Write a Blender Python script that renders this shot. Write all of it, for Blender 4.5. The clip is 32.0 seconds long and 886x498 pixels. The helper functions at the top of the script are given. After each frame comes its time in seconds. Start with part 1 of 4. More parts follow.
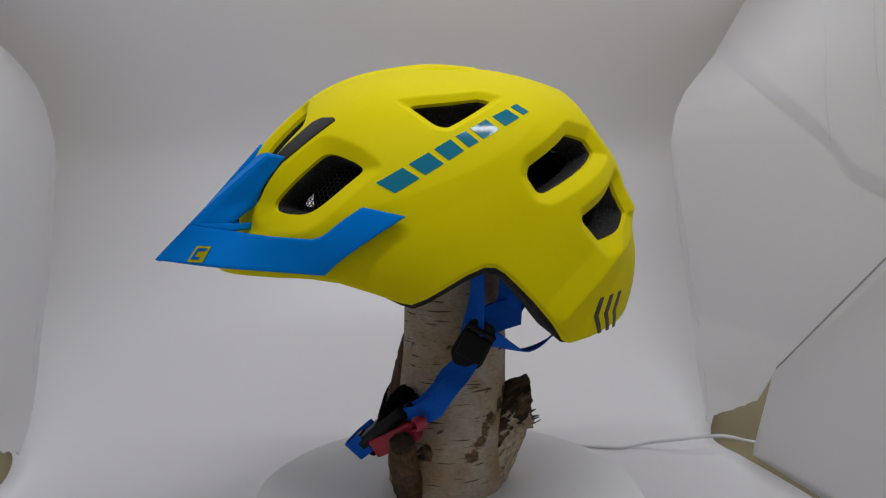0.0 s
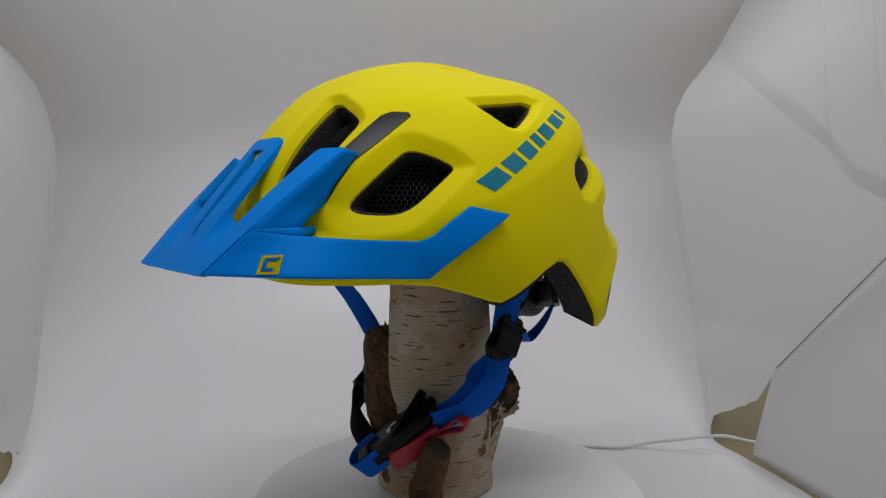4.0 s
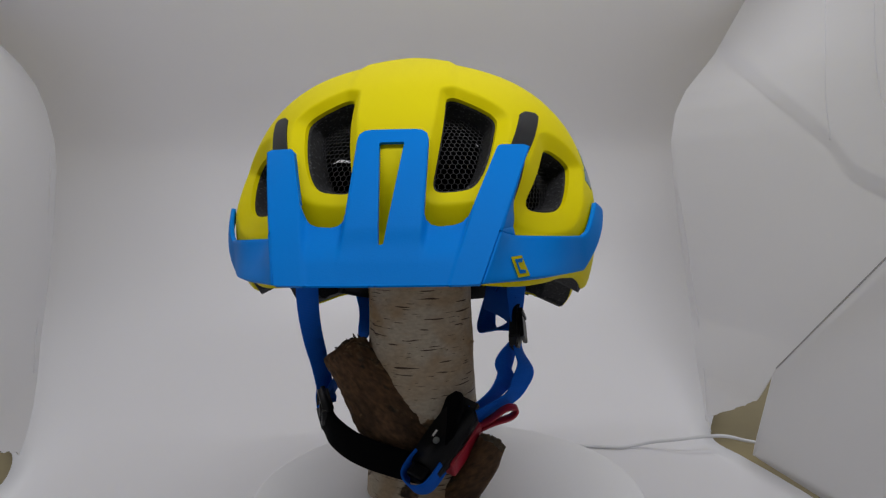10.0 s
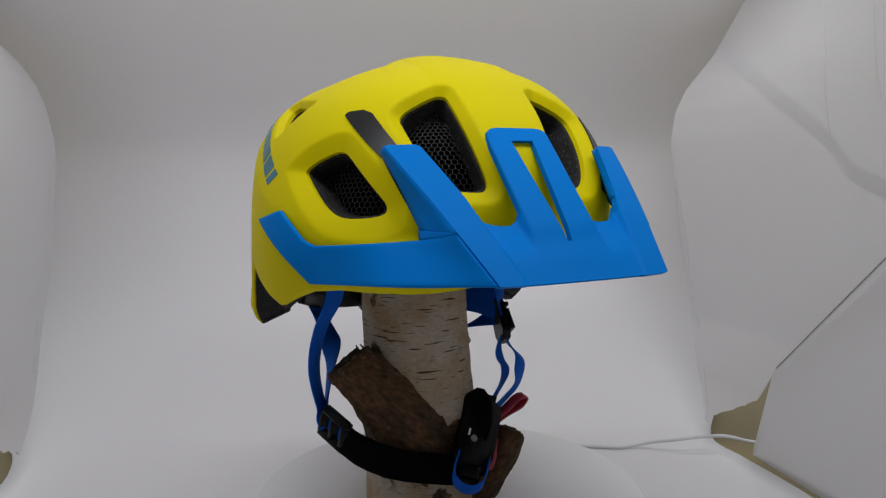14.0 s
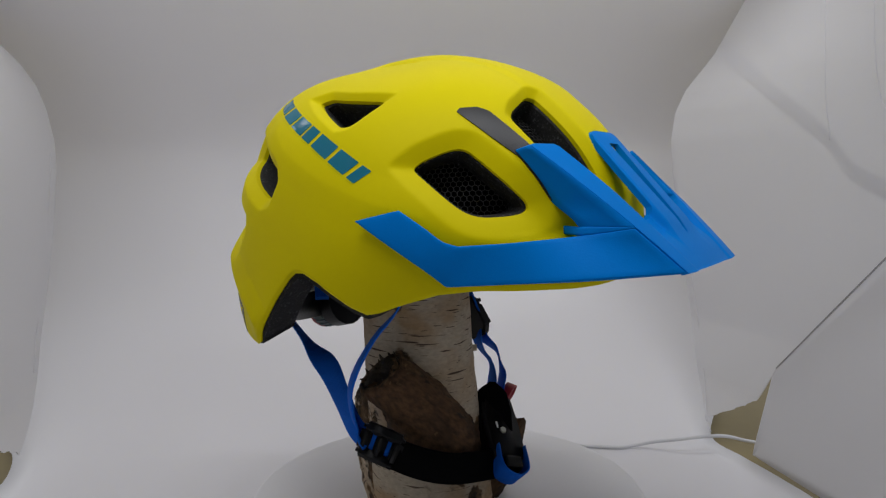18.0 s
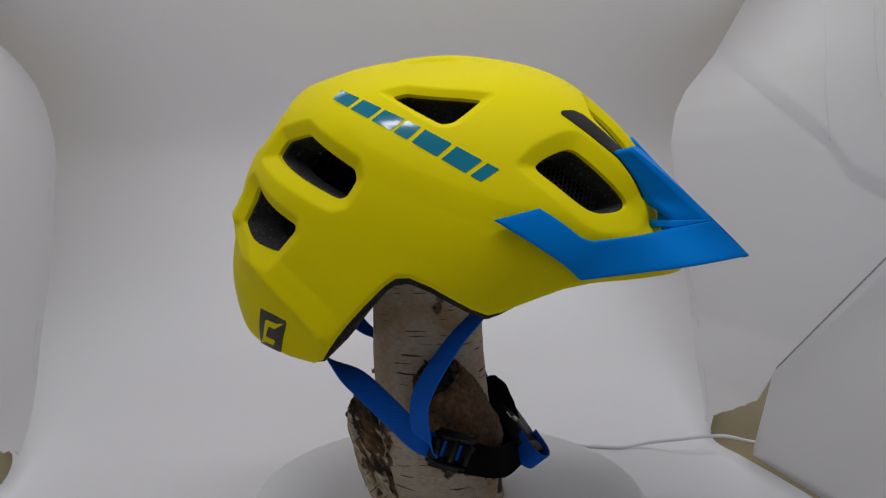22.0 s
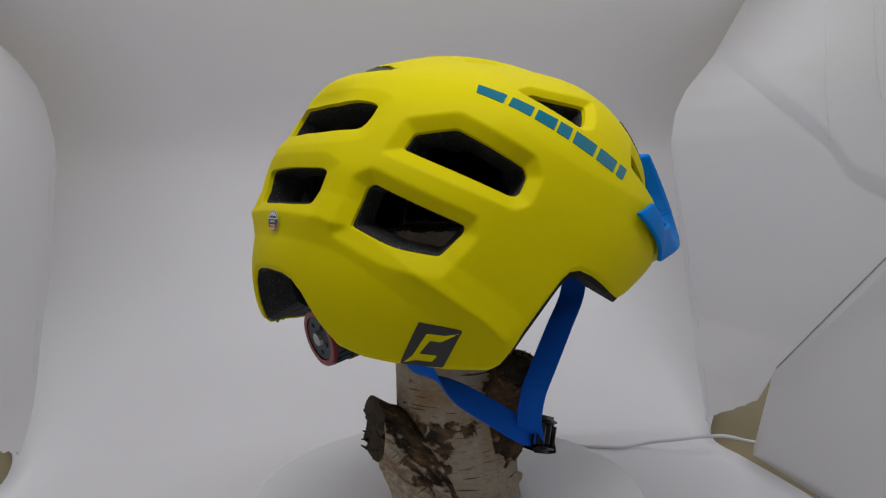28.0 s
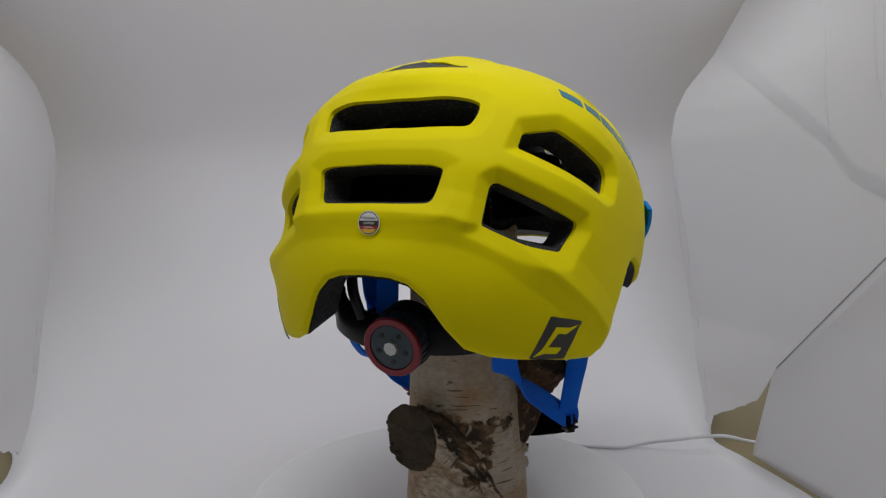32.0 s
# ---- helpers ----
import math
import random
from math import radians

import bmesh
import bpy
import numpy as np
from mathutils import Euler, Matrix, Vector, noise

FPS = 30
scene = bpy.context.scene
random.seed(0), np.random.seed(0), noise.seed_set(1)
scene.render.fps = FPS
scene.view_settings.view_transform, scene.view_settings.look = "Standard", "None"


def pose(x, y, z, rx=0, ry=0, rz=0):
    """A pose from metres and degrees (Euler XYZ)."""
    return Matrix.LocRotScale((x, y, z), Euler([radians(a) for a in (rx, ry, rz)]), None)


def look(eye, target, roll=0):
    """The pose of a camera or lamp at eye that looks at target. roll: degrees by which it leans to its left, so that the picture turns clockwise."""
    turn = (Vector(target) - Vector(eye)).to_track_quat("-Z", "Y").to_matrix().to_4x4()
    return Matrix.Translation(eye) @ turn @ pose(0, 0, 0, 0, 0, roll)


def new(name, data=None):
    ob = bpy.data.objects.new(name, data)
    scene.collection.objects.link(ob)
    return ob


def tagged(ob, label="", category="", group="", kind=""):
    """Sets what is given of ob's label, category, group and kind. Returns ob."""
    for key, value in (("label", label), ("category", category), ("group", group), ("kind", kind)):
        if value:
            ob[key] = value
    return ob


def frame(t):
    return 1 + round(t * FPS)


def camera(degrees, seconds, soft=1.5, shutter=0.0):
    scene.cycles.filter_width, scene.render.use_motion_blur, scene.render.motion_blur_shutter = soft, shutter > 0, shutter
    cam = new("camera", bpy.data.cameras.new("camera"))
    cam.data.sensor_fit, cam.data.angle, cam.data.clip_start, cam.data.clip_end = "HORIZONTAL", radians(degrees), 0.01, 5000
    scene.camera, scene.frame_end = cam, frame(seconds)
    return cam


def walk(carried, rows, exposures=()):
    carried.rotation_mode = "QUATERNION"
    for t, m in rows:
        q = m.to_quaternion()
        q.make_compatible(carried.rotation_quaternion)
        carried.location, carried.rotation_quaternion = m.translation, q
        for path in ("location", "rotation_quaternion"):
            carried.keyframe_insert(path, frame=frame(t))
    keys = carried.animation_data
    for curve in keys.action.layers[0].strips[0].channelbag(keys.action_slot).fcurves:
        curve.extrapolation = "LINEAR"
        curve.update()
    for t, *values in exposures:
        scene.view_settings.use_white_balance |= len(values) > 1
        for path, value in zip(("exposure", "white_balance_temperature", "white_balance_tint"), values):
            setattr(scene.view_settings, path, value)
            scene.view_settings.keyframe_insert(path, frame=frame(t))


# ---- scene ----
import itertools

# ---- camera ----
cam = camera(65.08, 32.0, soft=1.25)
EYE = Vector((0.0, -0.45, 0.2007))
YAW, PITCH = radians(-0.127), radians(5.112)
AIM = EYE + Vector((math.sin(YAW) * math.cos(PITCH), math.cos(YAW) * math.cos(PITCH), -math.sin(PITCH)))
STAND = look(EYE, AIM, -0.788)
walk(cam, [(0.0, STAND), (32.0, STAND)])

# ---- light ----
world = bpy.data.worlds.new("room_light")
scene.world = world
world.use_nodes = True
world.node_tree.nodes["Background"].inputs[0].default_value = (0.975, 0.99, 1.03, 1)
world.node_tree.nodes["Background"].inputs[1].default_value = 0.57
scene.view_settings.exposure = 0.0


def area_lamp(name, place, aim, sx, sy, watts, colour):
    data = bpy.data.lights.new(name, "AREA")
    data.shape, data.size, data.size_y, data.energy, data.color = "RECTANGLE", sx, sy, watts, colour
    data.spread = radians(150)
    ob = new(name, data)
    ob.matrix_world = look(place, aim)
    return ob


area_lamp("led_strip_front", (0.03, -0.200, 0.462), (0.01, -0.05, 0.0), 0.50, 0.022, 0.52, (0.975, 0.985, 1.03))
area_lamp("led_strip_back", (-0.04, 0.040, 0.455), (-0.05, 0.24, 0.10), 0.62, 0.022, 0.50, (0.975, 0.985, 1.03))


# ---- materials ----
def material(name, colour, rough=0.5, metal=0.0, grain=0.0, grain_size=300.0, bump=0.0, blotch=0.0, blotch_size=20.0, coat=0.0, sheen=0.0, spec=0.5):
    m = bpy.data.materials.new(name)
    m.use_nodes = True
    nt = m.node_tree
    b = nt.nodes["Principled BSDF"]
    b.inputs["Base Color"].default_value = (*colour, 1)
    b.inputs["Roughness"].default_value = rough
    b.inputs["Metallic"].default_value = metal
    b.inputs["Specular IOR Level"].default_value = spec
    b.inputs["Coat Weight"].default_value = coat
    b.inputs["Sheen Weight"].default_value = sheen
    tc = nt.nodes.new("ShaderNodeTexCoord")

    def tex(scale, detail=4):
        n = nt.nodes.new("ShaderNodeTexNoise")
        n.inputs["Scale"].default_value, n.inputs["Detail"].default_value = scale, detail
        nt.links.new(tc.outputs["Object"], n.inputs["Vector"])
        return n

    if grain or blotch:
        mix = nt.nodes.new("ShaderNodeHueSaturation")
        mix.inputs["Color"].default_value = (*colour, 1)
        a = nt.nodes.new("ShaderNodeMath")
        a.operation = "MULTIPLY_ADD"
        nt.links.new(tex(grain_size).outputs["Fac"], a.inputs[0])
        a.inputs[1].default_value, a.inputs[2].default_value = grain, 1 - grain / 2 - blotch / 2
        a2 = nt.nodes.new("ShaderNodeMath")
        a2.operation = "MULTIPLY_ADD"
        nt.links.new(tex(blotch_size, 2).outputs["Fac"], a2.inputs[0])
        a2.inputs[1].default_value = blotch
        nt.links.new(a.outputs[0], a2.inputs[2])
        nt.links.new(a2.outputs[0], mix.inputs["Value"])
        nt.links.new(mix.outputs[0], b.inputs["Base Color"])
    if bump:
        bp = nt.nodes.new("ShaderNodeBump")
        bp.inputs["Strength"].default_value, bp.inputs["Distance"].default_value = bump, 0.001
        nt.links.new(tex(grain_size * 1.3).outputs["Fac"], bp.inputs["Height"])
        nt.links.new(bp.outputs[0], b.inputs["Normal"])
    return m


M_YELLOW = material("yellow_plastic", (0.715, 0.612, 0.001), 0.52, grain=0.03, grain_size=900, bump=0.06, blotch=0.03, spec=0.06)
M_BLUE = material("blue_plastic", (0.0003, 0.198, 0.67), 0.46, grain=0.04, grain_size=900, bump=0.08, blotch=0.04, spec=0.035)
M_FOAM = material("black_foam", (0.020, 0.020, 0.021), 0.8, grain=0.7, grain_size=420, bump=0.5, blotch=0.2, spec=0.25)
M_INSET = material("dark_grey_plastic", (0.008, 0.0085, 0.010), 0.36, grain=0.2, grain_size=700, bump=0.1, spec=0.3)
M_BLACK = material("black_plastic", (0.004, 0.004, 0.005), 0.38, grain=0.2, grain_size=500, bump=0.1, spec=0.22)
M_PAD = material("black_fabric", (0.003, 0.003, 0.0035), 0.9, grain=0.5, grain_size=1500, bump=0.5, spec=0.06)
M_TEAL = material("teal_print", (0.003, 0.16, 0.25), 0.14, grain=0.06, grain_size=800)
M_DECAL = material("dark_print", (0.025, 0.024, 0.020), 0.35, grain=0.1, grain_size=900)
M_STRAP = material("blue_webbing", (0.001, 0.105, 0.56), 0.8, grain=0.25, grain_size=1400, bump=0.4, spec=0.2)
M_DISC = material("sticker_white", (0.75, 0.75, 0.73), 0.35)
M_RED = material("red_plastic", (0.36, 0.012, 0.03), 0.45, grain=0.1, grain_size=600, bump=0.1)
M_NET = material("black_net", (0.008, 0.008, 0.009), 0.6)
M_SILVER = material("grey_metal", (0.45, 0.46, 0.44), 0.35, 0.8)
M_DULLRED = material("dull_red_rubber", (0.20, 0.006, 0.014), 0.32, grain=0.2, grain_size=600, bump=0.1)
M_DIAL = material("slate_rubber", (0.03, 0.05, 0.06), 0.55, grain=0.2, grain_size=700, bump=0.2)
M_WHITE = material("white_print", (0.8, 0.8, 0.78), 0.4)
M_SHEET = material("white_sheet", (0.79, 0.78, 0.80), 0.38, grain=0.02, grain_size=600, blotch=0.03, blotch_size=4)
M_TENT = material("white_nylon", (0.885, 0.88, 0.89), 0.7, grain=0.03, grain_size=900, bump=0.15, blotch=0.05, blotch_size=6)
M_TABLE = material("olive_table", (0.30, 0.24, 0.11), 0.6, grain=0.15, grain_size=60, blotch=0.15, blotch_size=9)
# grey of the added wall out of view, tuned for the front light
M_UNSEEN_WALL = material("unseen_wall_grey", (0.30, 0.295, 0.29), 0.8, grain=0.05, grain_size=200, blotch=0.1, blotch_size=5)
# grey that stands in for the shadow gap above the lower flap
M_SHADE_LINE = material("grey_shade_line", (0.34, 0.33, 0.33), 0.8, grain=0.2, grain_size=700)
M_PLATTER = material("white_plate", (0.90, 0.895, 0.905), 0.45, grain=0.02, grain_size=500, blotch=0.03, blotch_size=15)
M_CABLE = material("white_cable", (0.72, 0.72, 0.74), 0.4, grain=0.04, grain_size=300)


def let_through(m, share):
    """Thin cloth: part of the light that falls on one side leaves by the other."""
    nt = m.node_tree
    b, out = nt.nodes["Principled BSDF"], nt.nodes["Material Output"]
    tr, mx = nt.nodes.new("ShaderNodeBsdfTranslucent"), nt.nodes.new("ShaderNodeMixShader")
    tr.inputs["Color"].default_value = (0.84, 0.835, 0.85, 1)
    mx.inputs[0].default_value = share
    nt.links.new(b.outputs[0], mx.inputs[1])
    nt.links.new(tr.outputs[0], mx.inputs[2])
    nt.links.new(mx.outputs[0], out.inputs["Surface"])


let_through(M_TENT, 0.6)


def add_specks(m, size, colour):
    """Pale specks between pressed foam beads."""
    nt = m.node_tree
    b = nt.nodes["Principled BSDF"]
    tc, n, r, mx = nt.nodes.new("ShaderNodeTexCoord"), nt.nodes.new("ShaderNodeTexNoise"), nt.nodes.new("ShaderNodeValToRGB"), nt.nodes.new("ShaderNodeMix")
    n.inputs["Scale"].default_value, n.inputs["Detail"].default_value = size, 2.0
    r.color_ramp.elements[0].position, r.color_ramp.elements[1].position = 0.58, 0.72
    mx.data_type = "RGBA"
    mx.inputs[7].default_value = (*colour, 1)
    old = b.inputs["Base Color"].links[0].from_socket
    nt.links.new(tc.outputs["Object"], n.inputs["Vector"])
    nt.links.new(n.outputs["Fac"], r.inputs[0])
    nt.links.new(r.outputs[0], mx.inputs[0])
    nt.links.new(old, mx.inputs[6])
    nt.links.new(mx.outputs[2], b.inputs["Base Color"])


add_specks(M_FOAM, 700, (0.085, 0.085, 0.09))


def add_ribs(m, scale, strength):
    """Fine parallel ribs across a webbing."""
    nt = m.node_tree
    tc, w, bp = nt.nodes.new("ShaderNodeTexCoord"), nt.nodes.new("ShaderNodeTexWave"), nt.nodes.new("ShaderNodeBump")
    w.bands_direction = "Z"
    w.inputs["Scale"].default_value, w.inputs["Distortion"].default_value = scale, 0.3
    bp.inputs["Strength"].default_value, bp.inputs["Distance"].default_value = strength, 0.0006
    nt.links.new(tc.outputs["Object"], w.inputs["Vector"])
    nt.links.new(w.outputs["Fac"], bp.inputs["Height"])
    nt.links.new(bp.outputs[0], nt.nodes["Principled BSDF"].inputs["Normal"])


add_ribs(M_STRAP, 260, 0.28)


def bark_material(name, pale, stain, dash, axis=None, scars=(), origin=(0, 0, 0), top=None, torn_side=(0, 0, 1), cross_dash=None, dark=(0.040, 0.030, 0.021), brown=(0.22, 0.135, 0.070), rough=0.85):
    """Birch bark: pale skin, stains and thin dark dashes lying across, or fibres along an axis;
    dark torn bark round the scars and on upper sides."""
    m = bpy.data.materials.new(name)
    m.use_nodes = True
    nt = m.node_tree
    b = nt.nodes["Principled BSDF"]
    b.inputs["Roughness"].default_value, b.inputs["Specular IOR Level"].default_value = rough, 0.25
    tc = nt.nodes.new("ShaderNodeTexCoord")
    place = tc.outputs["Object"]

    def calc(op, x, y=None, z=None):
        n = nt.nodes.new("ShaderNodeMath")
        n.operation = op
        for sock, v in zip(n.inputs, (x, y, z)):
            if isinstance(v, (int, float)):
                sock.default_value = v
            elif v is not None:
                nt.links.new(v, sock)
        return n.outputs[0]

    def vec(op, x, y=None, scale=None):
        n = nt.nodes.new("ShaderNodeVectorMath")
        n.operation = op
        for sock, v in zip(n.inputs, (x, y)):
            if isinstance(v, (tuple, Vector)):
                sock.default_value = tuple(v)
            elif v is not None:
                nt.links.new(v, sock)
        if scale is not None:
            nt.links.new(scale, n.inputs["Scale"])
        return n.outputs["Value"] if op in ("DOT_PRODUCT", "DISTANCE") else n.outputs["Vector"]

    def noise_of(v, sx, sy, sz, detail, dist=0.0):
        mp, n = nt.nodes.new("ShaderNodeMapping"), nt.nodes.new("ShaderNodeTexNoise")
        mp.inputs["Scale"].default_value = (sx, sy, sz)
        nt.links.new(v, mp.inputs["Vector"])
        nt.links.new(mp.outputs[0], n.inputs["Vector"])
        n.inputs["Scale"].default_value, n.inputs["Detail"].default_value, n.inputs["Distortion"].default_value = 1.0, detail, dist
        return n.outputs["Fac"]

    def ramp(fac, stops):
        r = nt.nodes.new("ShaderNodeValToRGB")
        r.color_ramp.elements[0].position, r.color_ramp.elements[0].color = stops[0][0], (*stops[0][1], 1)
        r.color_ramp.elements[1].position, r.color_ramp.elements[1].color = stops[-1][0], (*stops[-1][1], 1)
        for p, c in stops[1:-1]:
            r.color_ramp.elements.new(p).color = (*c, 1)
        nt.links.new(fac, r.inputs[0])
        return r.outputs[0]

    def mixed(fac, a, b_, mode="MIX"):
        x = nt.nodes.new("ShaderNodeMix")
        x.data_type, x.blend_type = "RGBA", mode
        if isinstance(fac, float):
            x.inputs[0].default_value = fac
        else:
            nt.links.new(fac, x.inputs[0])
        for sock, v in ((x.inputs[6], a), (x.inputs[7], b_)):
            if isinstance(v, tuple):
                sock.default_value = (*v, 1)
            else:
                nt.links.new(v, sock)
        return x.outputs[2]

    black, white = (0, 0, 0), (1, 1, 1)
    grain = place
    if axis:
        a = Vector(axis).normalized()
        grain = vec("SUBTRACT", place, vec("SCALE", a, None, calc("MULTIPLY", vec("DOT_PRODUCT", place, a), 0.60)))
    blot = ramp(noise_of(grain, 26, 26, 26, 3, 0.5), [(0.42, black), (0.66, white)]) if dash else ramp(noise_of(grain, 30, 30, 45, 5, 0.6), [(0.45, black), (0.70, white)])
    fine = ramp(noise_of(grain, 300, 300, 560, 5), [(0.28, (0.45 if axis else 0.80,) * 3), (0.72, (1.30, 1.26, 1.2) if axis else (1.08, 1.07, 1.05))])
    col = mixed(blot, pale, stain)
    col = mixed(1.0, col, fine, "MULTIPLY")
    if dash:
        sep, comb = nt.nodes.new("ShaderNodeSeparateXYZ"), nt.nodes.new("ShaderNodeCombineXYZ")
        nt.links.new(place, sep.inputs[0])
        nt.links.new(calc("ARCTAN2", sep.outputs[1], sep.outputs[0]), comb.inputs[0])
        nt.links.new(sep.outputs[2], comb.inputs[1])
        around = comb.outputs[0]
        peel = ramp(noise_of(around, 1.2, 240, 1, 4, 0.4), [(0.60, black), (0.72, (0.45,) * 3)])
        col = mixed(peel, col, (0.46, 0.34, 0.22))
        d1 = ramp(noise_of(around, 1.3, 620, 1, 0.8, 0.08), [(0.675, black), (0.70, (0.95,) * 3)])
        d2 = ramp(noise_of(around, 3.6, 1250, 1, 0.8, 0.1), [(0.705, black), (0.735, (0.85,) * 3)])
        col = mixed(mixed(1.0, d1, d2, "LIGHTEN"), col, dash)
    if cross_dash:
        a = Vector(axis).normalized()
        ringed = vec("ADD", place, vec("SCALE", a, None, calc("MULTIPLY", vec("DOT_PRODUCT", place, a), 14.0)))
        col = mixed(ramp(noise_of(ringed, 42, 42, 42, 1.2, 0.1), [(0.66, black), (0.70, (0.9,) * 3)]), col, cross_dash)
    rag = noise_of(grain, 150, 150, 190, 5, 0.4)
    torn = mixed(ramp(noise_of(grain, 90, 90, 130, 5, 0.5), [(0.42, black), (0.66, white)]), dark, brown)
    torn = mixed(1.0, torn, fine, "MULTIPLY")
    torn = mixed(ramp(noise_of(grain, 420, 420, 700, 3), [(0.60, black), (0.74, (0.5,) * 3)]), torn, (0.34, 0.26, 0.19))
    near = None
    for p, r in scars:
        d = calc("DIVIDE", vec("DISTANCE", place, tuple(Vector(p) - Vector(origin))), r)
        near = d if near is None else calc("MINIMUM", near, d)
    if near is not None:
        mask = ramp(calc("ADD", near, calc("MULTIPLY_ADD", rag, 2.2, -1.1)), [(0.74, white), (1.06, black)])
        col = mixed(mask, col, torn)
    if top is not None:
        facing = vec("DOT_PRODUCT", tc.outputs["Normal"], Vector(torn_side).normalized())
        mask = ramp(calc("MULTIPLY_ADD", rag, 1.5, calc("MULTIPLY_ADD", facing, 0.7, -0.25 - 0.7 * top)), [(0.44, black), (0.56, white)])
        col = mixed(mask, col, torn)
    nt.links.new(col, b.inputs["Base Color"])
    bp = nt.nodes.new("ShaderNodeBump")
    bp.inputs["Strength"].default_value, bp.inputs["Distance"].default_value = 0.35 if dash else 0.7, 0.0014
    nt.links.new(noise_of(grain, 190, 190, 420, 6), bp.inputs["Height"])
    nt.links.new(bp.outputs[0], b.inputs["Normal"])
    return m


M_CUT = bark_material("weathered_cut", (0.075, 0.056, 0.036), (0.034, 0.027, 0.018), None)


# ---- mesh helpers ----
def mesh_from(name, verts, faces, mat, smooth=True):
    me = bpy.data.meshes.new(name)
    me.from_pydata([tuple(v) for v in verts], [], [tuple(f) for f in faces])
    if mat:
        me.materials.append(mat)
    if smooth:
        me.polygons.foreach_set("use_smooth", [True] * len(me.polygons))
    me.update()
    return me


def attach(ob, parent, label=""):
    ob.parent = parent
    if label:
        ob["label"] = label
    return ob


def part(name, bm, mat, parent, label="", smooth=False):
    me = bpy.data.meshes.new(name)
    bm.to_mesh(me)
    bm.free()
    me.materials.append(mat)
    if smooth:
        me.polygons.foreach_set("use_smooth", [True] * len(me.polygons))
    return attach(new(name, me), parent, label)


def rounded(ob, width=0.0008, segments=2, angle=35):
    m = ob.modifiers.new("edge", "BEVEL")
    m.width, m.segments, m.limit_method, m.angle_limit = width, segments, "ANGLE", radians(angle)
    return ob


def poly_sdf(px, py, poly):
    """Signed distance to a polygon, negative inside."""
    d = np.full(px.shape, 1e9)
    inside = np.zeros(px.shape, bool)
    n = len(poly)
    for i in range(n):
        (ax, ay), (bx, by) = poly[i], poly[(i + 1) % n]
        ex, ey = bx - ax, by - ay
        wx, wy = px - ax, py - ay
        h = np.clip((wx * ex + wy * ey) / (ex * ex + ey * ey + 1e-12), 0, 1)
        d = np.minimum(d, np.hypot(wx - ex * h, wy - ey * h))
        cross = ((ay > py) != (by > py)) & (px < ex * (py - ay) / (ey if abs(ey) > 1e-12 else 1e-12) + ax)
        inside ^= cross
    return np.where(inside, -d, d)


def line_dist(px, py, line):
    d = np.full(px.shape, 1e9)
    for (ax, ay), (bx, by) in zip(line[:-1], line[1:]):
        ex, ey = bx - ax, by - ay
        wx, wy = px - ax, py - ay
        h = np.clip((wx * ex + wy * ey) / (ex * ex + ey * ey), 0, 1)
        d = np.minimum(d, np.hypot(wx - ex * h, wy - ey * h))
    return d


def smooth01(x):
    x = np.clip(x, 0, 1)
    return x * x * (3 - 2 * x)


def trim(us, vs, field, wrap=False):
    """The part of a grid where field > 0, cut along its zero line: parameter pairs and triangles."""
    nu, nv = len(us), len(vs)
    U, V = np.meshgrid(us, vs, indexing="ij")
    F = field(U, V)
    pts, faces, ids = [], [], {}

    def vert(a):
        k = (a, a)
        if k not in ids:
            ids[k] = len(pts)
            pts.append((us[a[0]], vs[a[1]]))
        return ids[k]

    period = (us[1] - us[0]) * nu

    def cut(a, b):
        k = (a, b) if a < b else (b, a)
        if k not in ids:
            fa, fb = F[a], F[b]
            w = fa / (fa - fb)
            ua, ub = us[a[0]], us[b[0]]
            if wrap and abs(ua - ub) > period / 2:
                ub += period if ub < ua else -period
            ids[k] = len(pts)
            pts.append((ua + (ub - ua) * w, vs[a[1]] + (vs[b[1]] - vs[a[1]]) * w))
        return ids[k]

    for i in range(nu if wrap else nu - 1):
        i2 = (i + 1) % nu
        for j in range(nv - 1):
            a, b, c, d = (i, j), (i2, j), (i2, j + 1), (i, j + 1)
            keep = [F[q] > 0 for q in (a, b, c, d)]
            if all(keep):
                faces.append((vert(a), vert(b), vert(c), vert(d)))
                continue
            if not any(keep):
                continue
            for tri in ((a, b, c), (a, c, d)):
                loop = []
                for q, r in zip(tri, tri[1:] + tri[:1]):
                    if F[q] > 0:
                        loop.append(vert(q))
                    if (F[q] > 0) != (F[r] > 0):
                        loop.append(cut(q, r))
                if len(loop) >= 3:
                    faces.append(tuple(loop))
    return np.array(pts), faces


def solid(name, pts, faces, outer, inner, mat):
    """A closed body between two surfaces over the same trimmed grid, its rim walls sharp."""
    n = len(pts)
    A, B = outer(pts[:, 0], pts[:, 1]), inner(pts[:, 0], pts[:, 1])
    count = {}
    for f in faces:
        for a, b in zip(f, f[1:] + f[:1]):
            count[(a, b)] = True
    rim = [e for e in count if (e[1], e[0]) not in count]
    verts = list(A) + list(B)
    allf = list(faces) + [tuple(n + i for i in reversed(f)) for f in faces]
    m = {}
    for a, b in rim:
        for q in (a, b):
            if q not in m:
                m[q] = len(verts)
                verts.append(A[q])
                verts.append(B[q])
        allf.append((m[b], m[a], m[a] + 1, m[b] + 1))
    return mesh_from(name, verts, allf, mat)


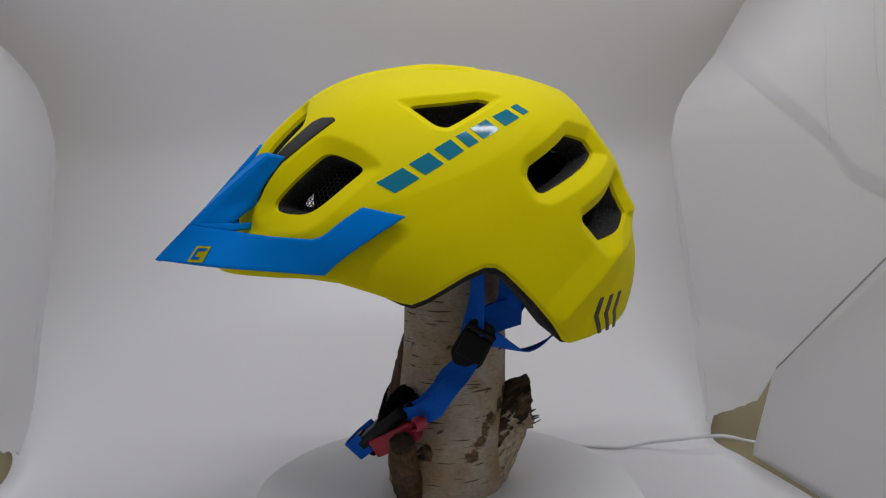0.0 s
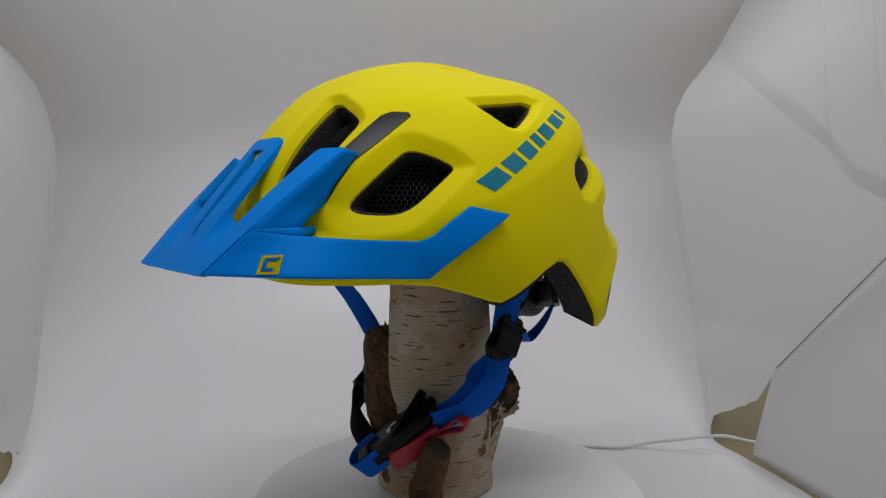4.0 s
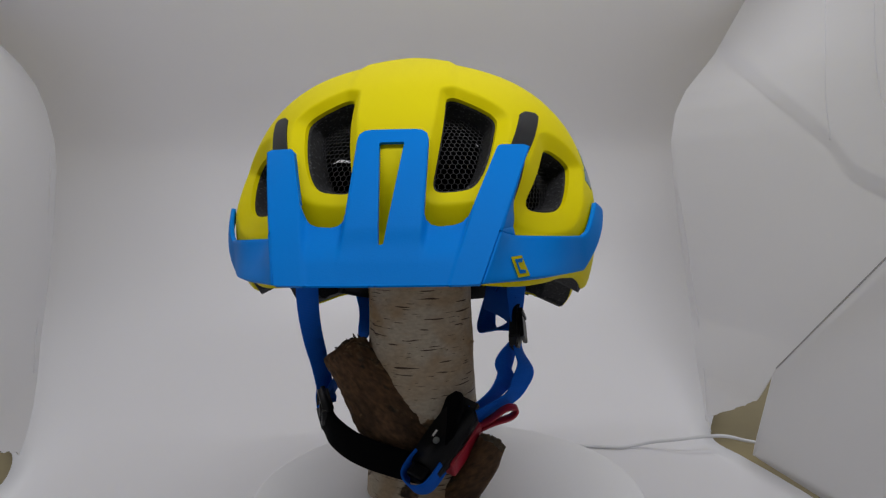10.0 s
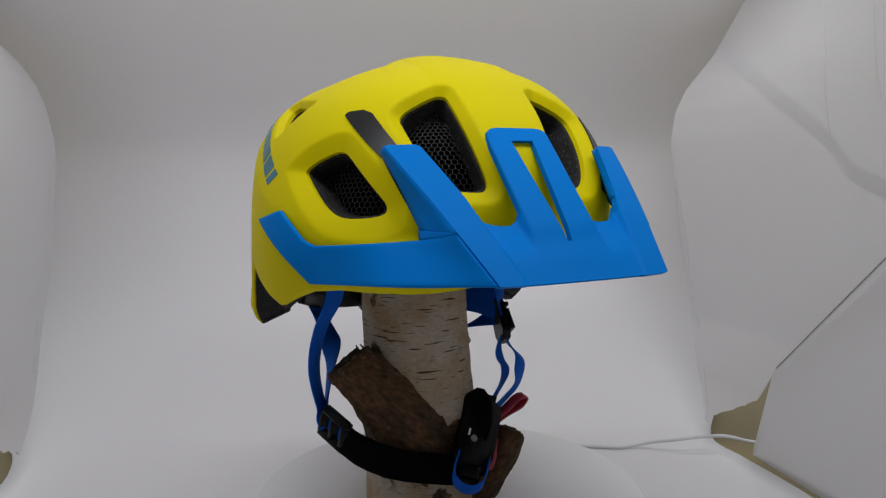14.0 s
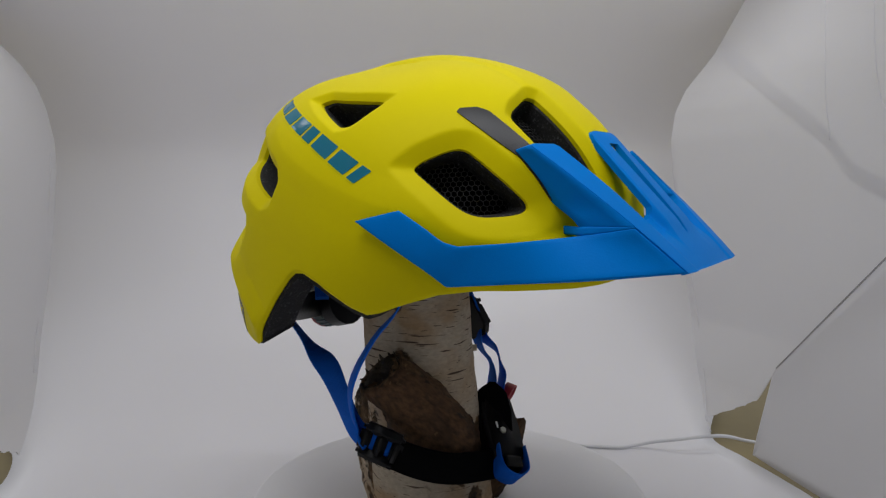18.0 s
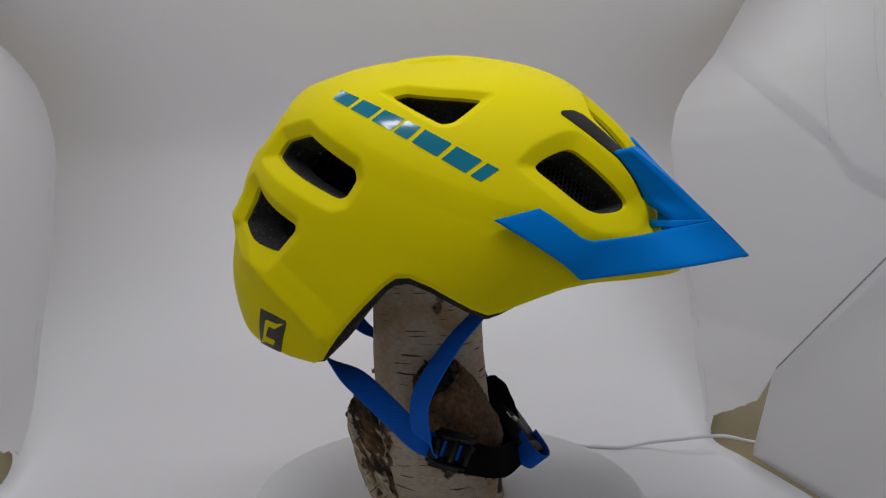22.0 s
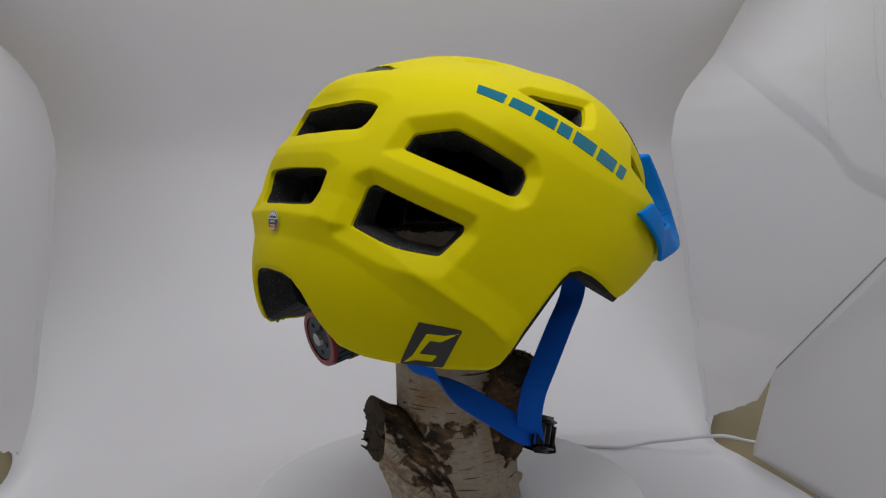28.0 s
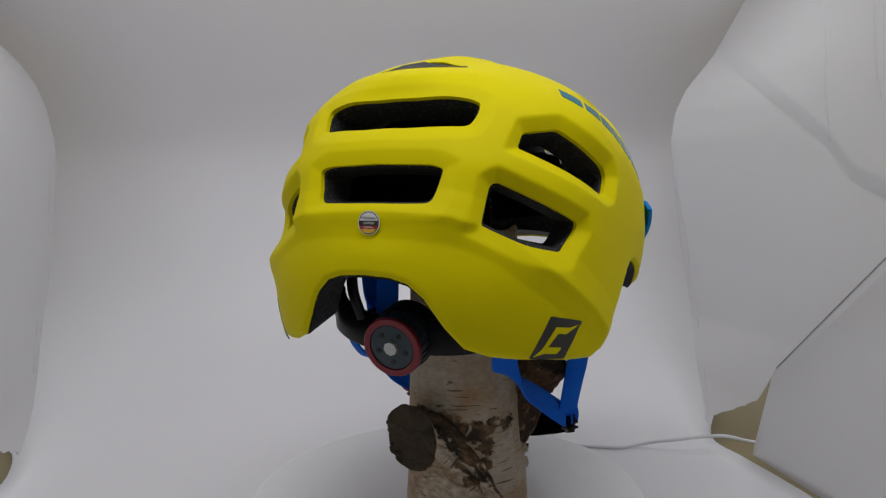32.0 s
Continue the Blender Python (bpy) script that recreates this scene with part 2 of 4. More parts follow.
def loft(name, rows, mat, thick, parent, label="", smooth=True):
    """A skin over rows of points, with thickness."""
    n, k = len(rows), len(rows[0])
    verts = [p for r in rows for p in r]
    faces = [(i * k + j, i * k + j + 1, (i + 1) * k + j + 1, (i + 1) * k + j) for i in range(n - 1) for j in range(k - 1)]
    ob = attach(new(name, mesh_from(name, verts, faces, mat, smooth)), parent, label)
    s = ob.modifiers.new("thickness", "SOLIDIFY")
    s.thickness, s.offset = thick, 0
    return ob


def spline(points, n):
    """Points evenly along a smooth curve through the given ones."""
    P = [Vector(p) for p in points]
    P = [2 * P[0] - P[1]] + P + [2 * P[-1] - P[-2]]
    out = []
    segs = len(P) - 3
    for i in range(n):
        t = i / (n - 1) * segs
        k = min(int(t), segs - 1)
        t -= k
        a, b, c, d = P[k:k + 4]
        out.append(0.5 * (2 * b + (c - a) * t + (2 * a - 5 * b + 4 * c - d) * t * t + (3 * b - a - 3 * c + d) * t ** 3))
    return out


def ribbon(name, points, across, width, thick, mat, parent, label="", n=40):
    """A strap along points; across: the direction of its width at each point."""
    line, side = spline(points, n), spline(across, n)
    rows = []
    wide = [width] * n if isinstance(width, float) else np.interp(np.linspace(0, 1, n), np.linspace(0, 1, len(width)), width).tolist()
    for i, p in enumerate(line):
        t = (line[min(i + 1, n - 1)] - line[max(i - 1, 0)]).normalized()
        s = side[i] - t * side[i].dot(t)
        s.normalize()
        nrm = t.cross(s)
        rows.append([p + s * (x * wide[i] / 2) + nrm * (z * thick / 2) for x, z in ((-1, -0.6), (-0.94, -1), (0, -1), (0.94, -1), (1, -0.6), (1, 0.6), (0.94, 1), (0, 1), (-0.94, 1), (-1, 0.6))])
    k = 10
    verts = [p for r in rows for p in r]
    faces = [(i * k + j, i * k + (j + 1) % k, (i + 1) * k + (j + 1) % k, (i + 1) * k + j) for i in range(n - 1) for j in range(k)]
    faces += [tuple(range(k - 1, -1, -1)), tuple((n - 1) * k + j for j in range(k))]
    return attach(new(name, mesh_from(name, verts, faces, mat)), parent, label)


def tube(name, points, radius, mat, parent=None, n=60, k=10):
    line = spline(points, n)
    verts, faces = [], []
    for i, p in enumerate(line):
        t = (line[min(i + 1, n - 1)] - line[max(i - 1, 0)]).normalized()
        s = t.cross(Vector((0.1, 0.2, 1))).normalized()
        u = s.cross(t)
        verts += [p + (s * math.cos(a) + u * math.sin(a)) * radius for a in [2 * math.pi * j / k for j in range(k)]]
    faces = [(i * k + j, i * k + (j + 1) % k, (i + 1) * k + (j + 1) % k, (i + 1) * k + j) for i in range(n - 1) for j in range(k)]
    faces += [tuple(range(k - 1, -1, -1)), tuple((n - 1) * k + j for j in range(k))]
    ob = new(name, mesh_from(name, verts, faces, mat))
    return attach(ob, parent) if parent else ob


def block(name, sx, sy, sz, m, mat, parent, label="", bevel=0.001):
    bm = bmesh.new()
    bmesh.ops.create_cube(bm, size=1.0, matrix=Matrix.Diagonal((sx, sy, sz, 1)))
    if bevel:
        bmesh.ops.bevel(bm, geom=bm.edges[:], offset=bevel, segments=2, affect="EDGES", profile=0.6)
    bm.transform(m)
    return part(name, bm, mat, parent, label)


def frame_at(o, along, up):
    """A pose at o whose x runs along, and whose z is nearest to up."""
    x = Vector(along).normalized()
    y = Vector(up).cross(x).normalized()
    z = x.cross(y)
    m = Matrix((x, y, z)).transposed().to_4x4()
    m.translation = Vector(o)
    return m


# ---- light tent ----
FLOOR = -0.03
# the sheet's section: y, z, and how far it reaches to both sides
PROFILE = [(-0.9, 0.0, -0.34, 0.30), (-0.3, 0.0, -0.34, 0.295), (0.0, 0.0, -0.345, 0.272), (0.07, 0.0, -0.352, 0.262), (0.12, 0.0, -0.370, 0.250), (0.165, 0.001, -0.40, 0.241),
           (0.235, 0.008, -0.46, 0.272), (0.310, 0.034, -0.50, 0.305), (0.365, 0.078, -0.53, 0.335), (0.396, 0.135, -0.54, 0.350), (0.410, 0.195, -0.55, 0.36), (0.412, 0.245, -0.56, 0.42), (0.400, 0.283, -0.56, 0.46),
           (0.368, 0.318, -0.56, 0.46), (0.325, 0.352, -0.56, 0.46), (0.275, 0.388, -0.56, 0.46), (0.17, 0.455, -0.54, 0.45), (0.0, 0.53, -0.50, 0.42), (-0.45, 0.58, -0.42, 0.36)]


def structure(ob, label, category):
    return tagged(ob, label, category, kind="structure")


def backdrop_sheet():
    mid = spline([(y, z + FLOOR, 0) for y, z, a, b in PROFILE], 110)
    ends = spline([(a, b, 0) for y, z, a, b in PROFILE], 110)
    verts, faces, k = [], [], 31
    for p, e in zip(mid, ends):
        for j in range(k):
            x = e[0] + (e[1] - e[0]) * j / (k - 1)
            wave = 0.004 * math.sin(6 * x + 9 * p[1]) + 0.0012 * math.sin(23 * p[1] + 3 * x)
            verts.append((x, p[0] + wave * float(smooth01((p[1] - 0.03) / 0.1)), p[1]))
    faces = [(i * k + j, i * k + j + 1, (i + 1) * k + j + 1, (i + 1) * k + j) for i in range(109) for j in range(k - 1)]
    ob = new("backdrop", mesh_from("backdrop", verts, faces, M_SHEET))
    s = ob.modifiers.new("thickness", "SOLIDIFY")
    s.thickness, s.offset = 0.0010, -1
    return structure(ob, "white backdrop sheet swept from the table up and over", "backdrop")


backdrop_sheet()

# Each side wall bulges from a curved far edge (x, y, z) forward to a plane at x = near.
EDGE_LEFT = [(-0.3380, 0.078, -0.012), (-0.3391, 0.080, -0.0062), (-0.3498, 0.110, 0.0028), (-0.3684, 0.150, 0.0092), (-0.3871, 0.190, 0.0209), (-0.4078, 0.240, 0.065), (-0.4030, 0.250, 0.1211), (-0.3936, 0.250, 0.1783), (-0.3884, 0.250, 0.2235),
             (-0.3889, 0.250, 0.2516), (-0.3954, 0.250, 0.2823), (-0.4050, 0.250, 0.3073), (-0.4203, 0.250, 0.3295), (-0.4361, 0.250, 0.3434), (-0.4638, 0.250, 0.4222), (-0.48, 0.25, 0.56)]
EDGE_RIGHT = [(0.2200, 0.110, -0.016), (0.2221, 0.120, -0.0085), (0.2430, 0.200, 0.0151), (0.2482, 0.240, 0.0676), (0.2412, 0.240, 0.1135), (0.2342, 0.240, 0.1589), (0.2284, 0.240, 0.2093), (0.2256, 0.240, 0.2425),
              (0.2290, 0.240, 0.2699), (0.2386, 0.240, 0.2915), (0.2682, 0.240, 0.3290), (0.2955, 0.240, 0.3767), (0.3151, 0.240, 0.4187), (0.33, 0.24, 0.56)]
LOW_LEFT = [(0.25, -0.02), (0.0809, -0.0056), (0.0679, 0.0045), (0.0, 0.03), (-0.5, 0.06)]
LOW_RIGHT = [(0.25, -0.02), (0.145, -0.0115), (0.1359, 0.0055), (0.1243, 0.0407), (0.1100, 0.040), (0.0799, 0.0580), (0.0383, 0.0930), (0.0132, 0.1130), (-0.5, 0.38)]
CREASE = [(0.25, 0.334), (0.2413, 0.3287), (0.1615, 0.2891), (0.1085, 0.2554), (0.0775, 0.2341), (0.0605, 0.2210), (0.0538, 0.2110), (0.0466, 0.2032), (0.0333, 0.1971), (0.0139, 0.1907), (-0.08, 0.165), (-0.5, 0.14)]
FRONT = -0.50


def by_y(line, y):
    return np.interp(-y, [-p[0] for p in line], [p[1] for p in line])


def wall_skin(edge, near, reach):
    z = [p[2] for p in edge]

    def place(t, h, inward=0.0):
        ex, ey = np.interp(h, z, [p[0] for p in edge]), np.interp(h, z, [p[1] for p in edge])
        y = ey + (FRONT - ey) * t ** 1.5
        x = near + (ex - near) * np.exp(-(ey - y) / reach)
        x = x + 0.0007 * np.sin(31 * h + 17 * y) * np.sin(9 * y)
        return np.stack([x - math.copysign(inward, near), y, h + 0 * y], -1)

    return place


def tent_wall(name, place, keep, lift, thick, label):
    us, vs = np.linspace(0, 1, 80), np.linspace(-0.02, 0.55, 116)

    def field(t, h):
        return keep(place(t, h)[..., 1], h)

    pts, faces = trim(us, vs, field)
    body = solid(name, pts, faces, lambda t, h: place(t, h, lift + thick), lambda t, h: place(t, h, lift), M_TENT)
    return structure(new(name, body), label, "tent wall")


SKIN_LEFT, SKIN_RIGHT = wall_skin(EDGE_LEFT, -0.285, 0.32), wall_skin(EDGE_RIGHT, 0.315, 0.16)
tent_wall("wall_left", SKIN_LEFT, lambda y, z: z - by_y(LOW_LEFT, y), 0.0, 0.0012, "white nylon side wall of the light tent")
tent_wall("wall_right", SKIN_RIGHT, lambda y, z: np.minimum(z - by_y(LOW_RIGHT, y), by_y(CREASE, y) + 0.012 - z), 0.0, 0.0010, "white nylon side wall with its lower edge lifted")
tent_wall("wall_right_upper_flap", SKIN_RIGHT, lambda y, z: z - by_y(CREASE, y), 0.0010, 0.0007, "white upper flap with a curved lower edge")


def lower_flap():
    """A stiff panel on the table whose upper part stands outside the lifted wall."""
    top = [(0.1198, FLOOR), (0.0951, 0.0489), (0.0463, 0.0955), (-0.0108, 0.1500), (-0.09, 0.225), (FRONT, 0.44)]
    rows = []
    for i in range(70):
        y = 0.1198 + (FRONT - 0.1198) * (i / 69) ** 1.6
        hi = max(float(by_y(top, y)), FLOOR + 0.0005)
        rows.append([(0.2583 + (0.1198 - y) * 0.17 + 0.003 * math.sin(3.0 * q) * (1 - q), y, FLOOR + 0.0014 + (hi - FLOOR) * q) for q in [j / 16 for j in range(17)]])
    verts = [v for r in rows for v in r]
    faces = [(i * 17 + j, (i + 1) * 17 + j, (i + 1) * 17 + j + 1, i * 17 + j + 1) for i in range(69) for j in range(16)]
    ob = new("wall_right_lower_flap", mesh_from("wall_right_lower_flap", verts, faces, M_TENT))
    s = ob.modifiers.new("thickness", "SOLIDIFY")
    s.thickness, s.offset = 0.0014, 0
    brim = [r[-1] for r in rows if r[-1][2] > 0.048]
    # dark tube drawn as the thin shadow between flap and lifted wall
    structure(tube("shade_line_lower_flap", [(x - 0.0004, y, z) for x, y, z in brim], 0.0007, M_SHADE_LINE), "thin grey line painted as the shade along the flap's upper edge", "trim")
    return structure(ob, "white stiff lower flap of the light tent", "tent wall")


lower_flap()

for name, pts, r in (("seam_flap", [(0.2960, 0.1006, 0.3403), (0.2855, 0.0787, 0.2937), (0.2826, 0.0708, 0.2637), (0.2833, 0.0639, 0.2310)], 0.0004),
                     ("seam_flap_front", [(0.2983, 0.0418, 0.3249), (0.2916, 0.0273, 0.2842), (0.2907, 0.0201, 0.2626), (0.2909, 0.0167, 0.2530), (0.2915, 0.008, 0.243)], 0.0004),
                     ("seam_right", [(0.2256, 0.2395, 0.245), (0.2284, 0.2395, 0.2093), (0.2342, 0.2395, 0.1589), (0.2412, 0.2395, 0.1135), (0.2482, 0.2395, 0.0676), (0.2430, 0.200, 0.0151), (0.2221, 0.120, -0.0080)], 0.0009),
                     ("seam_right_side", [(0.2262, 0.2395, 0.2250), (0.2303, 0.2374, 0.1981), (0.2364, 0.2339, 0.1592), (0.2442, 0.2330, 0.1087), (0.2497, 0.2256, 0.0590), (0.2459, 0.2018, 0.0256), (0.2248, 0.1356, -0.0041)], 0.0008),
                     ("seam_left", [(-0.3884, 0.2495, 0.245), (-0.3936, 0.2495, 0.1783), (-0.4030, 0.2495, 0.1211), (-0.4078, 0.2395, 0.065), (-0.3871, 0.190, 0.0209)], 0.0009),
                     ("seam_left_side", [(-0.3816, 0.2301, 0.2393), (-0.3801, 0.2240, 0.2174), (-0.3835, 0.2218, 0.1793), (-0.3921, 0.2228, 0.1242), (-0.3969, 0.2146, 0.0700), (-0.3864, 0.1870, 0.0326)], 0.0008)):
    structure(tube(name, pts, r, M_TENT), "thin white piping along the tent seam", "piping")


def slab(name, m, size, bevel, mat):
    bm = bmesh.new()
    bmesh.ops.create_cube(bm, size=1.0, matrix=m @ Matrix.Diagonal((*size, 1)))
    bmesh.ops.bevel(bm, geom=bm.edges[:], offset=bevel, segments=2, affect="EDGES")
    me = bpy.data.meshes.new(name)
    bm.to_mesh(me)
    bm.free()
    me.materials.append(mat)
    return new(name, me)


# unseen wall added behind the camera to limit light entering the open front
structure(slab("wall_unseen", pose(0, -1.30, 0.62), (3.0, 0.1, 2.2), 0.003, M_UNSEEN_WALL), "unseen grey wall added to hold back light at the open tent front", "wall")
tagged(slab("table", pose(0, 0, FLOOR - 0.0215), (2.4, 1.8, 0.034), 0.004, M_TABLE), "dull olive-brown table top under the light tent", "table")
cable = tube("cable", [(0.060, 0.150, FLOOR + 0.0014), (0.0989, 0.158, FLOOR + 0.0014), (0.1093, 0.1475, FLOOR + 0.0014), (0.1283, 0.1430, FLOOR + 0.0016), (0.1523, 0.1393, FLOOR + 0.002), (0.1677, 0.1409, -0.0265), (0.1807, 0.1353, -0.022), (0.1974, 0.1267, -0.017),
                       (0.2244, 0.1257, -0.014), (0.2417, 0.1291, -0.016), (0.2609, 0.1338, -0.022), (0.30, 0.14, -0.030), (0.36, 0.145, -0.032)], 0.0015, M_CABLE, n=110)
tagged(cable, "thin white power cable lying on the sheet", "cable")

# ---- turntable ----
def lathe(name, ring, mat, parent=None, label="", seg=128):
    """A body turned round z from (radius, height) pairs."""
    verts = [(r * math.cos(2 * math.pi * i / seg), r * math.sin(2 * math.pi * i / seg), z) for i in range(seg) for r, z in ring]
    k = len(ring)
    faces = [(i * k + j, ((i + 1) % seg) * k + j, ((i + 1) % seg) * k + j + 1, i * k + j + 1) for i in range(seg) for j in range(k - 1)]
    faces += [tuple(i * k + k - 1 for i in range(seg)), tuple(i * k for i in reversed(range(seg)))]
    ob = new(name, mesh_from(name, verts, faces, mat, False))
    if parent:
        attach(ob, parent, label)
    return ob


turntable = tagged(new("turntable"), "round white motorised turntable carrying the birch log", "turntable")
lathe("base", [(0.086, FLOOR + 0.0006), (0.090, FLOOR + 0.002), (0.090, -0.0100), (0.086, -0.0085)], M_DISC, turntable, "white plastic base")
platter = lathe("platter", [(0.1255, -0.0080), (0.1280, -0.0068), (0.1285, -0.0052), (0.1285, -0.0020), (0.1278, -0.0009), (0.1262, -0.0006)], M_PLATTER, turntable, "flat white revolving plate")

# ---- helmet ----
# The shell is a radius over direction: a sum of smooth waves, the same on both sides.
CENTRE = Vector((0, 0, -0.02))
WAVES = [0.418, -0.041, 0.0056, 0.0007, -0.0105, 0.0202, -0.0089, 0.006, 0.0047, 0.0009, 0.0015, 0.0073, -0.0078, 0.0004, -0.0038, 0.0005, -0.0115, 0.0051,
         -0.0035, 0.0009, 0.0007, -0.0006, 0.0053, 0.0008, 0.0041, -0.0005, 0.0003, -0.0003, 0.0022, -0.0015, 0.0004, -0.0015, -0.0014, 0.0008, 0.0011, 0.0011]


def legendre(l, m, x):
    p = np.ones_like(x)
    s = np.sqrt(np.maximum(1 - x * x, 0))
    for i in range(m):
        p = p * -(2 * i + 1) * s
    q = x * (2 * m + 1) * p
    if l == m:
        return p
    for k in range(m + 2, l + 1):
        p, q = q, (x * (2 * k - 1) * q - (k + m - 1) * p) / (k - m)
    return q


def base_radius(az, el):
    az, z = np.radians(np.asarray(az, float)), np.sin(np.radians(np.asarray(el, float)))
    r, i = 0.0, 0
    for l in range(8):
        for m in range(l + 1):
            f = math.sqrt((2 * l + 1) / (4 * math.pi) * math.factorial(l - m) / math.factorial(l + m))
            r = r + WAVES[i] * f * legendre(l, m, z) * np.cos(m * az)
            i += 1
    return r


# Vents as outlines in degrees (angle from the front, height angle), for one side.
VENTS = {
    "rear_upper": ([(142.6, 18.6), (140.3, 22.8), (128.2, 24.4), (109.2, 14.2), (108.4, 11.4), (111.2, 6.8), (113.6, 6.3)], 4.0, 0.006, 3),
    "rear_lower": ([(153.6, -0.9), (151.2, 8), (149.5, 8.9), (127.2, -1.3), (127.2, -2.8), (133, -8.2), (143, -5.9)], 4.0, 0.006, 3),
    "crown_side": ([(100.9, 38.2), (96.7, 40.1), (75, 37.0), (69.6, 35.5), (79.6, 28), (83, 27.6)], 2.8, 0.0045, 3),
    "side": ([(57.8, 13.3), (55.8, 15), (46.6, 18), (44.2, 17.6), (31.4, 3.4), (31.7, 1.9), (33.6, 1.2), (43, 0.9), (46.2, 2.2)], 5.0, 0.0055, 1.6),
    "front": ([(29.6, 26.2), (28.4, 28.3), (18.6, 34.6), (15.6, 34.0), (9.2, 7.3), (10.0, 6.2), (15.2, 6.2), (18.2, 6.9), (20.8, 9.5)], 3.2, 0.0058, 1.8),
    "back_upper": ([(208, 32), (180, 33.9), (160.6, 33), (155.2, 32), (152.9, 30.7), (153.7, 27.6), (156.4, 24.1), (159.4, 23.3), (180, 23.9), (208, 24)], 4.6, 0.0030, 2.8),
    "back_lower": ([(198, 13), (180, 13.6), (164.6, 12.8), (162.8, 11.8), (164.9, 5), (166.4, 3.7), (180, 4.1), (198, 4)], 4.4, 0.0030, 2.8),
    "crown_back": ([(203, 49.1), (180, 55.6), (168.5, 54.9), (157.2, 49.6), (166, 47.2), (180, 47.6), (203, 47.2)], 1.6, 0.0010, 2),
}
RIM = [(0, -10.2), (12, -10.7), (20, -11.7), (30, -13.2), (37, -14.6), (52, -17), (60, -20), (68, -23.3), (71.5, -24), (76, -22.3), (87, -16.5), (92.5, -14.5), (96, -14.7), (99, -16.5), (108, -24), (113, -28.3),
       (118, -33), (121, -33.8), (131, -32.5), (138, -31.2), (145, -30.4), (152, -29.2), (158, -27), (162, -22.5), (166.5, -16), (170, -13), (174, -11.8), (180, -11.4)]
CREASE_LOW = [(181, 2.3), (175, 2.2), (168, 1.8), (161, 1.1), (155, -0.7), (151, -2.4), (145.5, -5.3), (133.5, -13.9), (122.8, -21.8), (117, -27)]
CREASE_SIDE = [(56, 1), (70, 5), (90, 13), (104, 20), (112, 26)]


def side_angle(az):
    a = np.mod(np.asarray(az, float), 360.0)
    return np.where(a > 180, 360 - a, a)


def vent_distance(a, el, outline, soft=1.15):
    """Distance from a vent's edge in degrees, negative inside, its corners rounded."""
    q = math.cos(radians(sum(p[1] for p in outline) / len(outline)))
    pts = [(x * q, y) for x, y in outline]
    area = sum(p[0] * r[1] - r[0] * p[1] for p, r in zip(pts, pts[1:] + pts[:1]))
    total = 0.0
    for (ax, ay), (bx, by) in zip(pts, pts[1:] + pts[:1]):
        ln = math.hypot(bx - ax, by - ay)
        d = ((by - ay) * (a * q - ax) - (bx - ax) * (el - ay)) / ln * (1 if area > 0 else -1)
        total = total + np.exp(np.clip(soft * d, -60, 60)) * min(1.0, ln / 2.5)
    return np.log(np.maximum(total, 1e-30)) / soft


def shell_relief(az, el):
    a, el = side_angle(az), np.asarray(el, float)
    h = np.zeros(np.broadcast(a, el).shape)
    cut = np.zeros_like(h)
    for outline, width, depth, soft in VENTS.values():
        d = vent_distance(a, el, outline, soft)
        q = 1 - (d + 0.3) / width
        cut = np.maximum(cut, depth * np.clip(0.5 * (q + np.sqrt(q * q + 0.004)), 0, 1))
    h -= cut
    far = line_dist(a, el, CREASE_LOW)
    h += 0.0026 * np.clip(1 - far / 6.0, 0, 1) + 0.0006 * np.clip(1 - far / 2.0, 0, 1)
    h += 0.0009 * np.clip(1 - line_dist(a, el, CREASE_SIDE) / 7, 0, 1)
    # raised band along the crown
    x = np.cos(np.radians(el)) * np.sin(np.radians(a)) * 0.1
    h -= 0.0016 * smooth01((el - 45) / 30)
    h += 0.0014 * (1 - smooth01((np.abs(x) - 0.022) / 0.006)) * smooth01((el - 30) / 15) * (1 - smooth01((a - 120) / 40) * (el < 75))
    h -= 0.0013 * np.exp(-((np.abs(x) - 0.027) / 0.0024) ** 2) * smooth01((el - 56) / 10) * smooth01((a - 58) / 14) * (1 - smooth01((a - 112) / 14))
    # the shell dips behind the crown slot
    h -= 0.0030 * smooth01((a - 160) / 16) * smooth01((el + 8) / 8) * (1 - smooth01((el - 34) / 8))
    rear = smooth01((a - 138) / 18)
    for height, spread, lift in ((-5, 6, -0.0013), (13, 4, 0.0009), (31, 4, 0.0012), (42.5, 3.5, 0.0009), (51.5, 3.5, -0.0010), (69, 6, 0.0010)):
        h += lift * np.exp(-((el - height) / spread) ** 2) * rear
    # the brow flares out under the visor
    h += 0.022 * smooth01((46 - a) / 28) * smooth01((-2 - el) / 9.5)
    return h


def shell_radius(az, el):
    return base_radius(az, el) + shell_relief(az, el)


def vent_field(az, el, skip=()):
    a = side_angle(az)
    f = np.full(np.broadcast(a, el).shape, 1e9)
    for k, (outline, w, d, soft) in VENTS.items():
        if k not in skip:
            f = np.minimum(f, vent_distance(a, np.asarray(el, float), outline, soft) - 0.35)
    return f


def rim_height(az):
    return np.interp(side_angle(az), [p[0] for p in RIM], [p[1] for p in RIM])


def on_dir(az, el, r):
    az, el = np.radians(az), np.radians(el)
    return np.stack([r * np.cos(el) * np.sin(az), -r * np.cos(el) * np.cos(az), r * np.sin(el) + CENTRE.z], -1)


def at(az, el, lift=0.0):
    """A point on the shell, lifted off it."""
    return Vector(on_dir(np.array([az]), np.array([el]), shell_radius(np.array([az]), np.array([el])) + lift)[0])


helmet = tagged(new("bicycle_helmet"), "bright yellow bicycle helmet with blue visor, resting on a birch log", "helmet")


